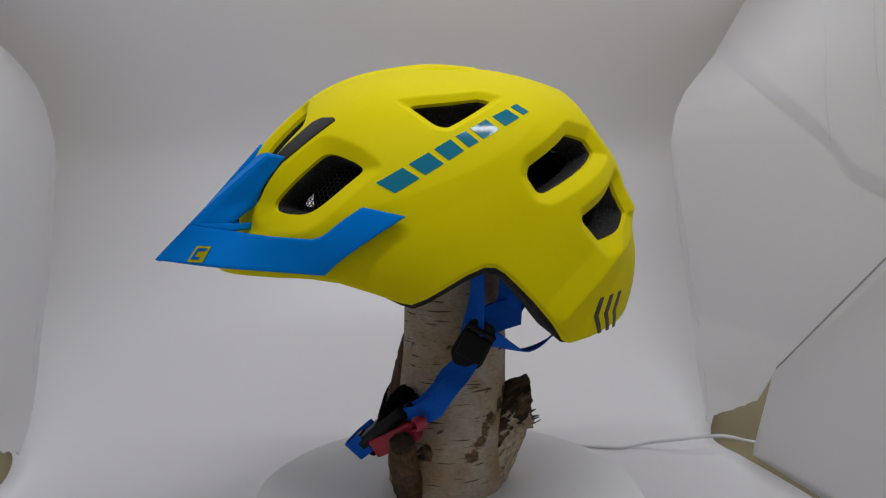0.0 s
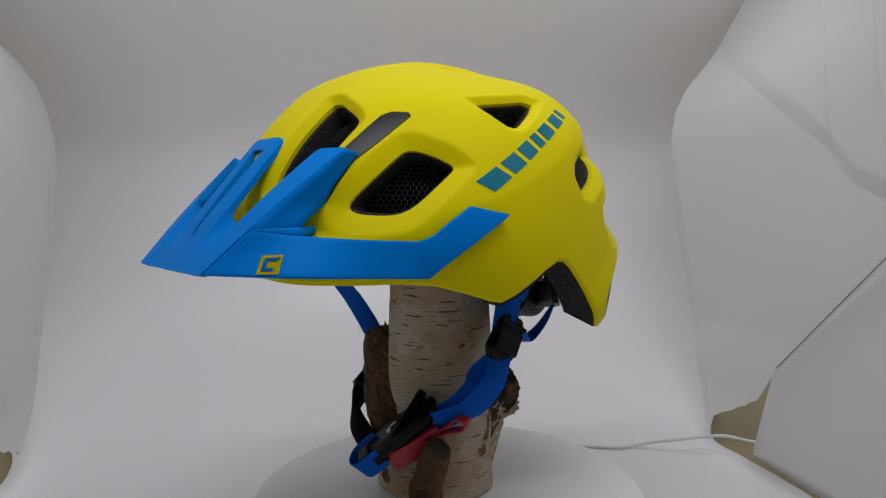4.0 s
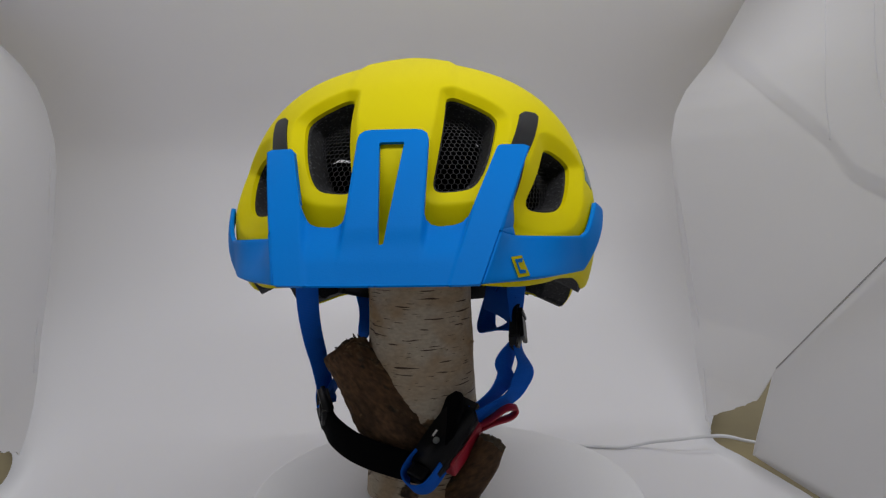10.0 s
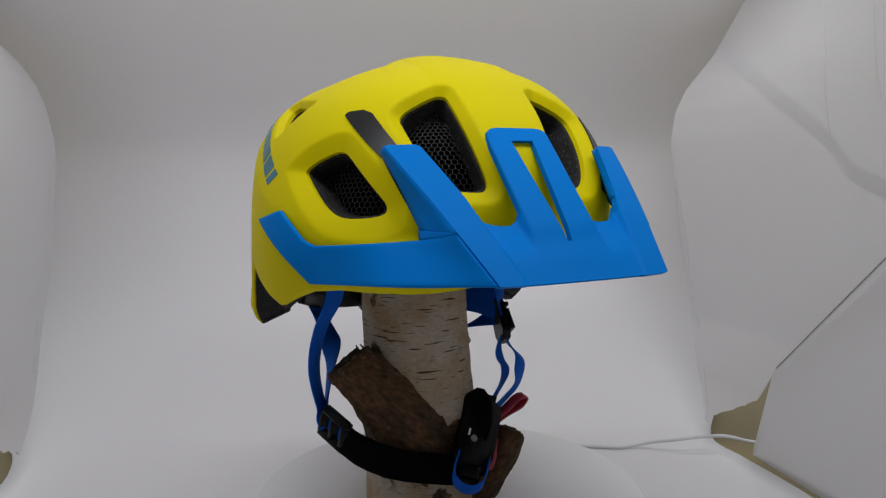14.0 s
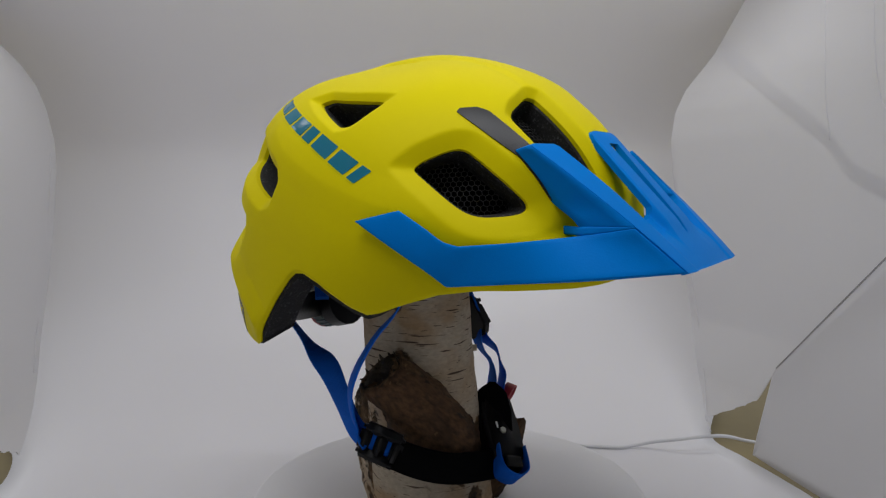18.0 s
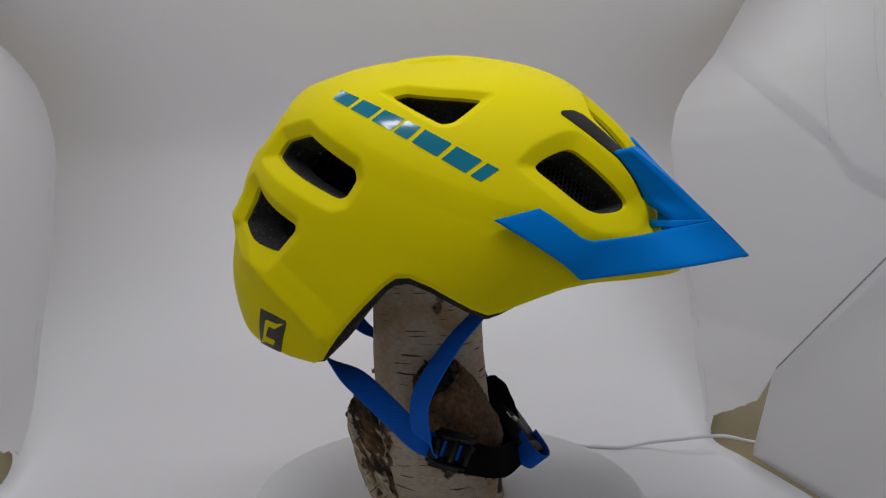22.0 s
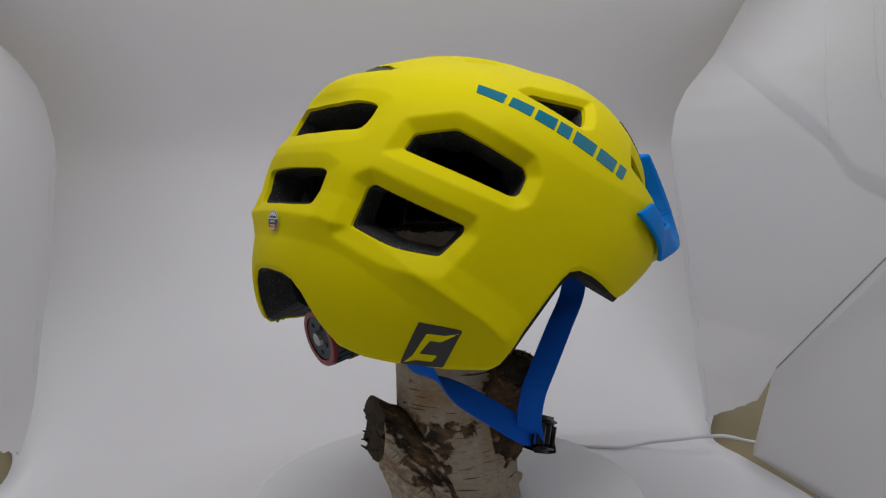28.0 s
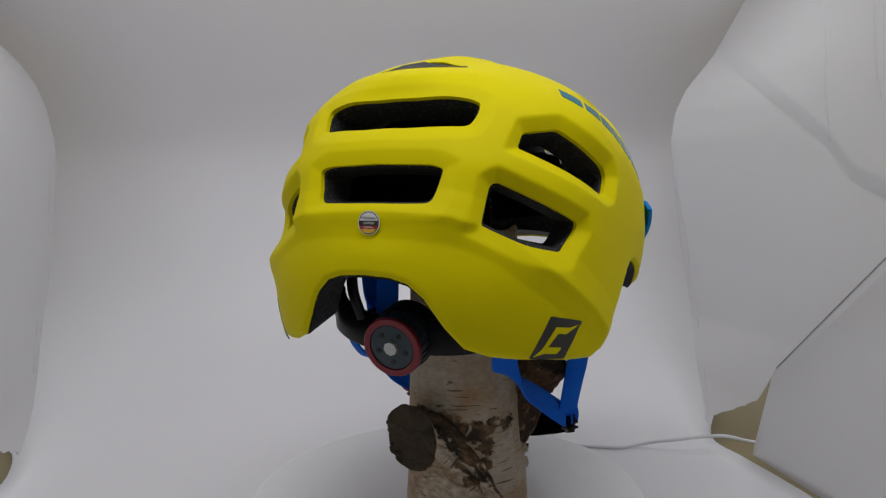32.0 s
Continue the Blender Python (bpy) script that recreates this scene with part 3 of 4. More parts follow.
def helmet_shell():
    az, el = np.arange(0, 360, 0.5), np.concatenate([np.arange(-36, 80, 0.5), np.arange(80, 89.9, 1.5), [89.9]])
    pts, faces = trim(az, el, lambda a, e: np.minimum(vent_field(a, e), e - rim_height(a)), wrap=True)
    skin = lambda a, e: on_dir(a, e, shell_radius(a, e) - 0.0015 * smooth01((1.2 - (e - rim_height(a))) / 1.2))
    back = lambda a, e: on_dir(a, e, shell_radius(a, e) - 0.0024)
    attach(new("shell", solid("shell", pts, faces, skin, back, M_YELLOW)), helmet, "matte bright yellow plastic shell with cut-out vents")
    low = lambda a: rim_height(a) + np.interp(side_angle(a), [0, 58, 72, 108, 114, 119, 124, 154, 160, 180], [0.4, 0.4, -1.7, -1.8, -1.6, -0.5, 0.4, 0.4, -0.7, -0.7])
    az, el = np.arange(0, 360, 1.0), np.concatenate([np.arange(-38, 82, 1.0), [86, 89.8]])
    pts, faces = trim(az, el, lambda a, e: np.minimum(vent_field(a, e) + 0.45, e - low(a)), wrap=True)
    out = lambda a, e: on_dir(a, e, shell_radius(a, e) - 0.0027)

    def inn(a, e):
        b = side_angle(a)
        sink = 1.6 * smooth01((b - 96) / 9) * (1 - smooth01((b - 140) / 16)) * np.clip(1 - (e - low(a)) / 7.0, 0, 1)
        return on_dir(a, e - sink, np.minimum(base_radius(a, e), 0.135) - 0.022)

    attach(new("liner", solid("liner", pts, faces, out, inn, M_FOAM)), helmet, "charcoal foam liner")


helmet_shell()


def patch(name, outline, lift, thick, mat, label="", side=1, step=0.5, parent=None):
    """A thin piece lying on the shell inside an outline of angles."""
    xs, ys = [p[0] for p in outline], [p[1] for p in outline]
    us, vs = np.arange(min(xs) - step, max(xs) + 2 * step, step), np.arange(min(ys) - step, max(ys) + 2 * step, step)
    sq = math.cos(radians(sum(ys) / len(ys)))
    pts, faces = trim(us, vs, lambda u, v: -poly_sdf(u * sq, v, [(x * sq, y) for x, y in outline]))
    if side < 0:
        pts = pts * np.array([-1, 1])
        faces = [tuple(reversed(f)) for f in faces]
    top = lambda a, e: on_dir(a, e, shell_radius(a, e) + lift)
    bot = lambda a, e: on_dir(a, e, shell_radius(a, e) + lift - thick)
    return attach(new(name, solid(name, pts, faces, top, bot, mat)), parent or helmet, label)


INSET = [(45.8, 27.6), (44.8, 28.6), (40, 28.6), (37, 27.2), (29.3, 17.3), (23, 6), (27, 4), (32.5, 14.0), (37, 18.4)]
for s in (1, -1):
    patch("inset_strip", INSET, 0.0006, 0.003, M_INSET, "dark grey plastic strip let into the shell", s)

patch("crown_inset", [(204, 49.8), (180, 56.2), (168, 55.4), (156, 49.8), (165, 46.8), (180, 47.2), (204, 46.8)], 0.0002, 0.003, M_INSET, "dark plastic strip closing the crown slot", 1, step=0.6)

# lettering as plain slanted bars
TEXT_UP, TEXT_LOW = [(122.7, 39.3), (108.2, 34.1), (96, 28.9), (84.8, 23.1), (69.2, 13.1)], [(123.6, 35.7), (111.3, 30.6), (99.6, 25.3), (88.7, 19.5), (74.1, 10.1)]


def along(line, t):
    k = min(int(t * 4), 3)
    w = t * 4 - k
    return (line[k][0] + (line[k + 1][0] - line[k][0]) * w, line[k][1] + (line[k + 1][1] - line[k][1]) * w)


for s in (1, -1):
    right = ((0.03, 0.195), (0.225, 0.37), (0.395, 0.535), (0.555, 0.65), (0.68, 0.82), (0.84, 0.945), (0.965, 1.01))
    left = ((0.99, 1.10), (0.875, 0.965), (0.77, 0.85), (0.665, 0.74), (0.50, 0.63), (0.325, 0.45), (0.23, 0.285))
    for t0, t1 in left if s > 0 else right:
        patch("lettering_bar", [along(TEXT_UP, t0), along(TEXT_UP, t1), along(TEXT_LOW, t1), along(TEXT_LOW, t0)], 0.0003, 0.0005, M_TEAL, "teal printed lettering, drawn plain", s, step=0.3)

BADGE = [(137.4, -21.3), (127.4, -23.9), (132.3, -31.4), (142.4, -30.0)]
patch("badge", BADGE, 0.0003, 0.0005, M_DECAL, "black printed badge", -1, step=0.4)
for k in range(3):
    o = 4.7 * k
    patch("chevron_mark", [(130.4 + o, -22.6 + 0.6 * k), (132.2 + o, -22.3 + 0.6 * k), (130.6 + o, -27 + 0.5 * k), (134 + o, -31.4 + 0.3 * k), (132.2 + o, -31.6 + 0.3 * k), (128.6 + o, -27.2 + 0.5 * k)], 0.0003, 0.0005, M_DECAL, "black chevron stripe", 1, step=0.3)

# ---- visor ----
def visor_front(x, s):
    bow = 0.9 + 3.4 * np.clip(s, 0, 1)
    y = -0.1731 + 0.0594 * s + bow * x * x
    z = -0.0437 + 0.067 * s
    return np.stack([x, y, z], -1)


HALF = [(0, 0.0), (0.030, 0.0), (0.0425, 0.004), (0.0648, 0.872), (0.0630, 0.885), (0.0515, 0.885), (0.0497, 0.87), (0.0388, 0.46), (0.0368, 0.395), (0.0342, 0.358), (0.0305, 0.338), (0.0240, 0.332), (0.0206, 0.344), (0.0184, 0.375), (0.0174, 0.43), (0.0172, 0.935), (0.0163, 0.975), (0.0140, 0.998), (0.0110, 1.005), (0, 1.005)]
SLOT = [(0.0056, 0.905), (0.0008, 0.235), (-0.0008, 0.235), (-0.0056, 0.905)]


WING = []


def angles(p):
    d = Vector(p) - CENTRE
    return math.degrees(math.atan2(d.x, -d.y)), math.degrees(math.asin(d.z / d.length))


def hug(p, lift=0.0022):
    """The same direction, but lying close on the shell's outer surface."""
    az, el = angles(p)
    return Vector(on_dir(np.array([az]), np.array([el]), base_radius(np.array([az]), np.array([el])) + lift)[0])


def resting(az, el, lift=0.0030):
    return hug(Vector(on_dir(np.array([az]), np.array([el]), np.array([0.1]))[0]), lift)


def visor():
    outline = HALF + [(-x, s) for x, s in reversed(HALF[1:-1])]
    K = 0.0895
    us, vs = np.arange(-0.066, 0.0661, 0.0008), np.arange(-0.01, 1.02, 0.01)
    fld = lambda u, v: np.minimum(-poly_sdf(u, v * K, [(x, s * K) for x, s in outline]), poly_sdf(u, v * K, [(x, s * K) for x, s in SLOT]) - 0.0004)

    def raise_(u, v):
        ax = np.abs(u)
        seam = 0.0295 + 0.0195 * v
        arm = smooth01((ax - seam + 0.0006) / 0.0014)
        leg = (1 - smooth01((ax - 0.0165) / 0.003)) * smooth01((v - 0.05) / 0.3)
        edge = smooth01((v - 0.12) / 0.22) * (1 - np.maximum(arm, leg))
        return -0.0012 * arm - 0.0012 * leg + 0.0045 * edge

    def top(u, v):
        p = visor_front(u, v)
        p[:, 1] += raise_(u, v)
        return p

    def back(u, v):
        p = top(u, v)
        p[:, 1] += 0.0030
        p[:, 2] -= 0.0012
        return p

    pts, faces = trim(us, vs, fld)
    ob = attach(new("visor", solid("visor", pts, faces, top, back, M_BLUE)), helmet, "blue plastic visor with two arms and a slotted tongue")
    for sgn in (1, -1):
        flip = lambda p: Vector((sgn * p[0], p[1], p[2]))
        # inner side walls of arm and tongue, running back towards the shell
        for name, ends, depth in (("arm_wall", [(0.0505, 0.860), (0.0396, 0.455)], 0.0045), ("tongue_wall", [(0.0164, 0.44), (0.0164, 0.960)], 0.0030)):
            rows = []
            for (x0, s0), (x1, s1) in zip(ends[:-1], ends[1:]):
                for q in [k / 12 for k in range(12)]:
                    x, s = np.array([x0 + (x1 - x0) * q]), np.array([s0 + (s1 - s0) * q])
                    p = Vector(top(x, s)[0]) + Vector((0, 0.0010, 0))
                    az, el = angles(p)
                    gap = max((p - CENTRE).length - float(shell_radius(np.array(az), np.array(el))), 0.0008)
                    inward = Vector((0, 0.97, -0.24))
                    rows.append([flip(p + inward * (min(gap, depth) * w)) for w in (0, 0.33, 0.67, 1)])
            loft(name, rows, M_BLUE, 0.0016, ob, "inner side wall of the visor")
        # the wing's top edge leaves the arm at corner, and a narrow ledge lies between it and the arm's flank
        a, b, inner = Vector((0.0425, -0.1713, -0.0437)), Vector((0.0577, -0.1269, -0.0277)), Vector((0.0556, -0.1268, -0.0238))
        corner = Vector(visor_front(np.array([0.0502]), np.array([0.30]))[0])
        c, d, e, f = resting(48.0, -5.0), resting(60.6, 2.7), resting(71.5, 0.3), resting(50.4, -13.7, 0.004)
        m1, m2 = a.lerp(f, 0.5) + Vector((0.004, -0.003, 0)), b.lerp(c, 0.5) + Vector((0.003, -0.002, 0.0))
        low, high = spline([a, m1, f], 24)[:-1] + spline([f, resting(54.9, -10.3, 0.0038), resting(62.0, -5.7, 0.0036), e], 16), spline([corner, b, m2, c], 24)[:-1] + spline([c, resting(51.3, -3.9), resting(54.9, -1.2), d], 16)
        rows = []
        for p, q in zip(low, high):
            line = [p.lerp(q, t) for t in [j / 8 for j in range(9)]]
            rows.append([flip(hug(v, 0.0036 - 0.0008 * j / 8)) if len(rows) > 22 else flip(v) for j, v in enumerate(line)])
        if sgn > 0:
            WING.extend(rows)
        w = loft("visor_wing", rows, M_BLUE, 0.0026, ob, "side wing of the visor")
        rounded(w, 0.0006)
        tip = at(33.2, 16.0, 0.0004)
        rows = []
        for j in range(25):
            s = 0.30 + 0.574 * j / 24
            x = 0.0425 + (0.0648 - 0.0425) * s / 0.872
            edge = Vector(visor_front(np.array([x]), np.array([s]))[0]) + Vector((-0.0002, -0.0008, 0))
            low_ = inner.lerp(tip, (s - 0.3) / 0.574)
            low_ = low_.lerp(hug(low_, -0.0015), float(smooth01((s - 0.34) / 0.2)))
            rows.append([flip(edge.lerp(low_, t)) for t in (0, 0.25, 0.5, 0.75, 1)])
        loft("visor_flank", rows, M_BLUE, 0.0018, ob, "sloping flank of the visor arm")
        side_top = [q for q in high if q.y <= b.y]
        k = len(side_top)
        rows = [[flip((corner.lerp(inner, i / (k - 1))).lerp(q, t) + Vector((0, -0.0002, 0.0006 * (1 - t)))) for t in (0, 0.34, 0.67, 1)] for i, q in enumerate(side_top)]
        rows += [[flip(hug(flip(v) + Vector((0.0006, 0.0016, 0)), -0.0008)) for v in rows[-1]]]
        loft("visor_ledge", rows, M_BLUE, 0.0020, ob, "narrow ledge between arm and wing")


visor()

# emblem on the visor wing
def emblem():
    want = Vector((0.0618, -0.1475, -0.0379))
    i, j = min(((i, j) for i in range(1, len(WING) - 1) for j in range(1, 8)), key=lambda q: (WING[q[0]][q[1]] - want).length)
    o = WING[i][j]
    side, up = (WING[i + 1][j] - WING[i - 1][j]).normalized(), (WING[i][j + 1] - WING[i][j - 1]).normalized()
    nrm = side.cross(up).normalized()
    if nrm.x < 0:
        nrm = -nrm
    up = nrm.cross(side).normalized()
    if up.z < 0:
        up = -up
    bm = bmesh.new()
    vs = [bm.verts.new(o + nrm * 0.0020 + side * x + up * z) for x, z in ((-0.0058, -0.0052), (0.0044, -0.0047), (0.0058, 0.0056), (-0.0038, 0.0049))]
    bm.faces.new(vs)
    bmesh.ops.solidify(bm, geom=bm.faces[:], thickness=0.0018)
    plate = part("emblem", bm, M_YELLOW, helmet, "small yellow emblem plate on the visor")
    hook = ((-0.0040, -0.0036), (0.0016, -0.0034), (0.0022, -0.0018), (-0.0016, -0.0018), (-0.0010, 0.0018), (0.0030, 0.0020), (0.0048, 0.0040), (-0.0022, 0.0034))
    bm = bmesh.new()
    bm.faces.new([bm.verts.new(o + nrm * 0.0024 + side * x + up * z) for x, z in hook])
    bmesh.ops.solidify(bm, geom=bm.faces[:], thickness=0.0004)
    part("emblem_mark", bm, M_BLUE, plate, "plain blue angular mark")


emblem()

# plain yellow marks on the black badge
def badge_mark():
    """One plain angular bracket on the badge, its corners by share of the badge's width and height."""
    a, b, c, d = [Vector(p) for p in BADGE]
    hook = [(0.96, 0.10), (0.66, 0.36), (0.42, 0.36), (0.32, 0.70), (0.74, 0.70), (0.68, 0.86), (0.30, 0.86), (0.06, 0.96), (0.20, 0.76), (0.28, 0.22), (0.70, 0.20)]
    return [tuple(a.lerp(b, u).lerp(d.lerp(c, u), v)) for u, v in hook]


patch("badge_mark", badge_mark(), 0.0005, 0.0004, M_YELLOW, "plain yellow angular mark", -1, step=0.25)


def text_plate(words, m, size, mat, parent):
    """A word as thin raised print at the pose m."""
    cu = bpy.data.curves.new("word", "FONT")
    cu.body, cu.size, cu.align_x, cu.align_y, cu.extrude = words, size, "CENTER", "CENTER", 0.00005
    tmp = bpy.data.objects.new("word", cu)
    scene.collection.objects.link(tmp)
    me = bpy.data.meshes.new_from_object(tmp.evaluated_get(bpy.context.evaluated_depsgraph_get()))
    bpy.data.objects.remove(tmp)
    bpy.data.curves.remove(cu)
    me.transform(m)
    me.materials.clear()
    me.materials.append(mat)
    return attach(new("printed_word", me), parent)


def sticker():
    o = at(181.0, -0.35, 0.0004)
    nrm = (at(181.0, -2, 0) - at(181.0, 2, 0)).cross(at(183, 0, 0) - at(179, 0, 0)).normalized()
    if nrm.y < 0:
        nrm = -nrm
    up = Vector((0, 0, 1)) - nrm * nrm.z
    up.normalize()
    right = up.cross(nrm).normalized()
    m = Matrix((right, up, nrm)).transposed().to_4x4()
    m.translation = o
    K = 0.0058

    def disc(r0, r1, z, mat, name, lo=-9, hi=9):
        bm = bmesh.new()
        pts = [(r1 * math.cos(2 * math.pi * i / 40), r1 * math.sin(2 * math.pi * i / 40)) for i in range(40)]
        bm.faces.new([bm.verts.new((x, min(max(y, lo), hi), z)) for x, y in pts])
        bmesh.ops.remove_doubles(bm, verts=bm.verts[:], dist=1e-6)
        bmesh.ops.solidify(bm, geom=bm.faces[:], thickness=0.0002)
        bm.transform(m)
        return part(name, bm, mat, helmet if name == "sticker" else base)

    base = disc(0, K, 0.0004, M_DISC, "sticker")
    base["label"] = "round white sticker with striped flag colours"
    disc(0, K * 0.93, 0.0005, M_DECAL, "sticker_ring")
    disc(0, K * 0.86, 0.0006, M_DISC, "sticker_field")
    disc(0, K * 0.86, 0.0007, M_DECAL, "sticker_band", -0.0016, 0.0010)
    disc(0, K * 0.86, 0.0008, M_RED, "sticker_band", -0.0030, -0.0014)
    disc(0, K * 0.86, 0.0009, material("gold_print", (0.75, 0.45, 0.03), 0.4), "sticker_band", -0.009, -0.0030)
    text_plate("ORIGINAL", m @ pose(0, 0.0022, 0.0007), 0.0017, M_DECAL, base)
    text_plate("GERMAN", m @ pose(0, -0.0002, 0.0008), 0.0015, M_DISC, base)
    text_plate("COMPANY", m @ pose(0, -0.0022, 0.0009), 0.0012, M_DISC, base)


sticker()


# ---- padding inside the liner ----
patch("comfort_pad", [(149, -3), (149, 34), (162, 42), (198, 42), (211, 34), (211, -3)], -0.0300, 0.005, M_PAD, "black fabric pad inside the liner", 1, step=1.5)

for s in (1, -1):
    patch("comfort_pad", [(29, -7), (29, 13), (44, 19), (68, 19), (68, -7)], -0.0300, 0.005, M_PAD, "black fabric pad inside the liner", s, step=1.5)
    patch("comfort_pad", [(106, 2), (111, 24), (140, 27), (147, 14), (147, -1), (128, 0)], -0.0300, 0.005, M_PAD, "black fabric pad inside the liner", s, step=1.5)

# ---- nets behind the vents ----
def net(az0, az1, el0, el1, sgn, cell=0.95, depth=0.0185, thin=0.0002):
    """A honeycomb net inside the liner."""
    verts, faces, done = [], [], set()
    hx = cell * math.sqrt(3) / 2

    def place(u, v):
        r = float(base_radius(np.array(u), np.array(v))) - depth
        return Vector(on_dir(np.array([sgn * u / math.cos(radians((el0 + el1) / 2))]), np.array([v]), np.array([r]))[0])

    c = math.cos(radians((el0 + el1) / 2))
    nx, ny = int((az1 - az0) * c / (2 * hx)) + 1, int((el1 - el0) / (1.5 * cell)) + 1
    for i, j in itertools.product(range(nx), range(ny)):
        cx, cy = az0 * c + (2 * i + (j % 2)) * hx, el0 + 1.5 * cell * j
        pts = [(cx + cell * math.cos(radians(30 + 60 * k)), cy + cell * math.sin(radians(30 + 60 * k))) for k in range(6)]
        for k in range(6):
            a, b = pts[k], pts[(k + 1) % 6]
            key = (round((a[0] + b[0]) * 50), round((a[1] + b[1]) * 50))
            if key in done:
                continue
            done.add(key)
            A, B = place(*a), place(*b)
            t = (B - A).normalized()
            n = A.normalized()
            s = t.cross(n).normalized()
            n0 = len(verts)
            for q in (A, B):
                verts += [q + s * thin, q - s * thin, q - n * thin * 2.4]
            faces += [(n0, n0 + 1, n0 + 4, n0 + 3), (n0 + 1, n0 + 2, n0 + 5, n0 + 4), (n0 + 2, n0, n0 + 3, n0 + 5)]
    attach(new("vent_net", mesh_from("vent_net", verts, faces, M_NET, False)), helmet, "black honeycomb net behind the vent")


for sgn in (1, -1):
    net(7.5, 28, 4, 34, sgn)
    net(31, 58, 0, 18, sgn)

# ---- straps ----
STRAP_W, STRAP_T = 0.0140, 0.0011
WEB = "ribbed bright blue webbing strap"
F_LINE = [(-0.0665, -0.036, -0.040), (-0.0690, -0.0300, -0.066), (-0.0726, -0.0150, -0.0845), (-0.0738, -0.0026, -0.1027), (-0.0724, 0.0052, -0.1198), (-0.0688, 0.0046, -0.139), (-0.0660, -0.004, -0.1475)]
F_SIDE = [(0.85, 0.52, 0)] * 2 + [(0.78, 0.62, 0.05), (0.70, 0.70, 0.1), (0.62, 0.76, 0.1), (0.5, 0.8, 0.2), (0.2, 0.6, 0.7)]
ribbon("front_strap", F_LINE, F_SIDE, STRAP_W, STRAP_T, M_STRAP, helmet, WEB, 60)
Q_LINE = [(-0.056, 0.077, -0.080), (-0.0490, 0.0635, -0.1005), (-0.0500, 0.0441, -0.1150), (-0.0580, 0.0254, -0.1286), (-0.0660, 0.007, -0.142), (-0.0655, -0.006, -0.1475)]
Q_SIDE = [(0.785, 0.56, -0.26), (0.75, 0.45, 0.0), (0.5, -0.1, 0.6), (0.2, -0.45, 0.8), (0.05, -0.55, 0.83), (0.05, -0.5, 0.8)]
ribbon("rear_strap", Q_LINE, Q_SIDE, STRAP_W, STRAP_T, M_STRAP, helmet, WEB, 60)
# left side: two straps meet in a divider, then run doubled to the buckle
ribbon("front_strap", [(0.064, 0.010, -0.042), (0.0610, 0.011, -0.068), (0.0605, 0.008, -0.088), (0.0605, 0.004, -0.103)], [(0.9, 0.36, 0), (0.9, 0.38, 0), (0.6, 0.75, -0.1), (0.2, 0.9, -0.3)], STRAP_W, STRAP_T, M_STRAP, helmet, WEB, 30)
ribbon("rear_strap", [(0.0595, 0.004, -0.095), (0.0600, 0.016, -0.0955), (0.0520, 0.028, -0.1010), (0.0430, 0.042, -0.1075), (0.0400, 0.054, -0.1060), (0.0410, 0.065, -0.0985), (0.0440, 0.073, -0.086)], [(0.2, 0.1, 1), (0.4, 0.1, 0.8), (0.8, 0.2, 0.4), (1, 0.1, 0.15), (1, -0.1, 0.15), (0.9, -0.3, 0.3), (0.7, -0.5, 0.4)], STRAP_W, STRAP_T, M_STRAP, helmet, WEB, 60)
ribbon("inner_strap", [(0.052, 0.034, -0.050), (0.050, 0.034, -0.070), (0.0475, 0.032, -0.078)], [(0.2, 1, 0)] * 3, 0.014, STRAP_T, M_STRAP, helmet, WEB, 20)
ribbon("inner_strap", [(0.059, 0.010, -0.0870), (0.052, 0.024, -0.0840), (0.040, 0.044, -0.0820)], [(0.1, 0.1, 1)] * 3, 0.020, STRAP_T, M_STRAP, helmet, WEB, 20)
L_LINE = [(0.0600, 0.0065, -0.1030), (0.0575, 0.0030, -0.1110), (0.0520, -0.0060, -0.1200), (0.0532, -0.0100, -0.1262), (0.0470, -0.0150, -0.1350), (0.0370, -0.0210, -0.1430), (0.0250, -0.0290, -0.1480)]
L_SIDE = [(0.2, 0.9, -0.3), (0.45, 0.8, -0.35), (0.74, 0.46, -0.46), (0.72, 0.48, -0.48), (0.45, 0.7, -0.5), (0.3, 0.7, -0.6), (0.3, 0.6, -0.7)]
ribbon("chin_strap", L_LINE, L_SIDE, STRAP_W, STRAP_T, M_STRAP, helmet, WEB, 60)
WAVY = [(0.0615, 0.0060, -0.1030), (0.0622, 0.0010, -0.1120), (0.0660, -0.0075, -0.1210), (0.0622, -0.0125, -0.1295), (0.0560, -0.0175, -0.1375), (0.0440, -0.0225, -0.1440), (0.0300, -0.0300, -0.1500)]
ribbon("chin_strap", WAVY, L_SIDE, STRAP_W, STRAP_T, M_STRAP, helmet, WEB, 60)
# padded chin strap from the divider on the other side
PAD = [(-0.0630, -0.0165, -0.1520), (-0.0555, -0.0268, -0.1574), (-0.0440, -0.0345, -0.1630), (-0.0287, -0.0395, -0.1680), (-0.0040, -0.0455, -0.1725), (0.0070, -0.0480, -0.1735)]
ribbon("chin_pad", PAD, [(-0.1, 0.2, 1)] * 6, 0.0175, 0.0042, M_PAD, helmet, "black padded sleeve on the chin strap", 50)
ribbon("buckle_guard", [(0.0245, -0.0295, -0.1310), (0.0220, -0.0305, -0.1370), (0.0165, -0.0330, -0.1480), (0.0090, -0.0390, -0.1620), (0.0020, -0.0440, -0.1740)], [(0.42, -0.88, -0.2)] * 5, [0.004, 0.019, 0.026, 0.025, 0.017], 0.0035, M_PAD, helmet, "black fabric chin guard behind the buckle", 40)


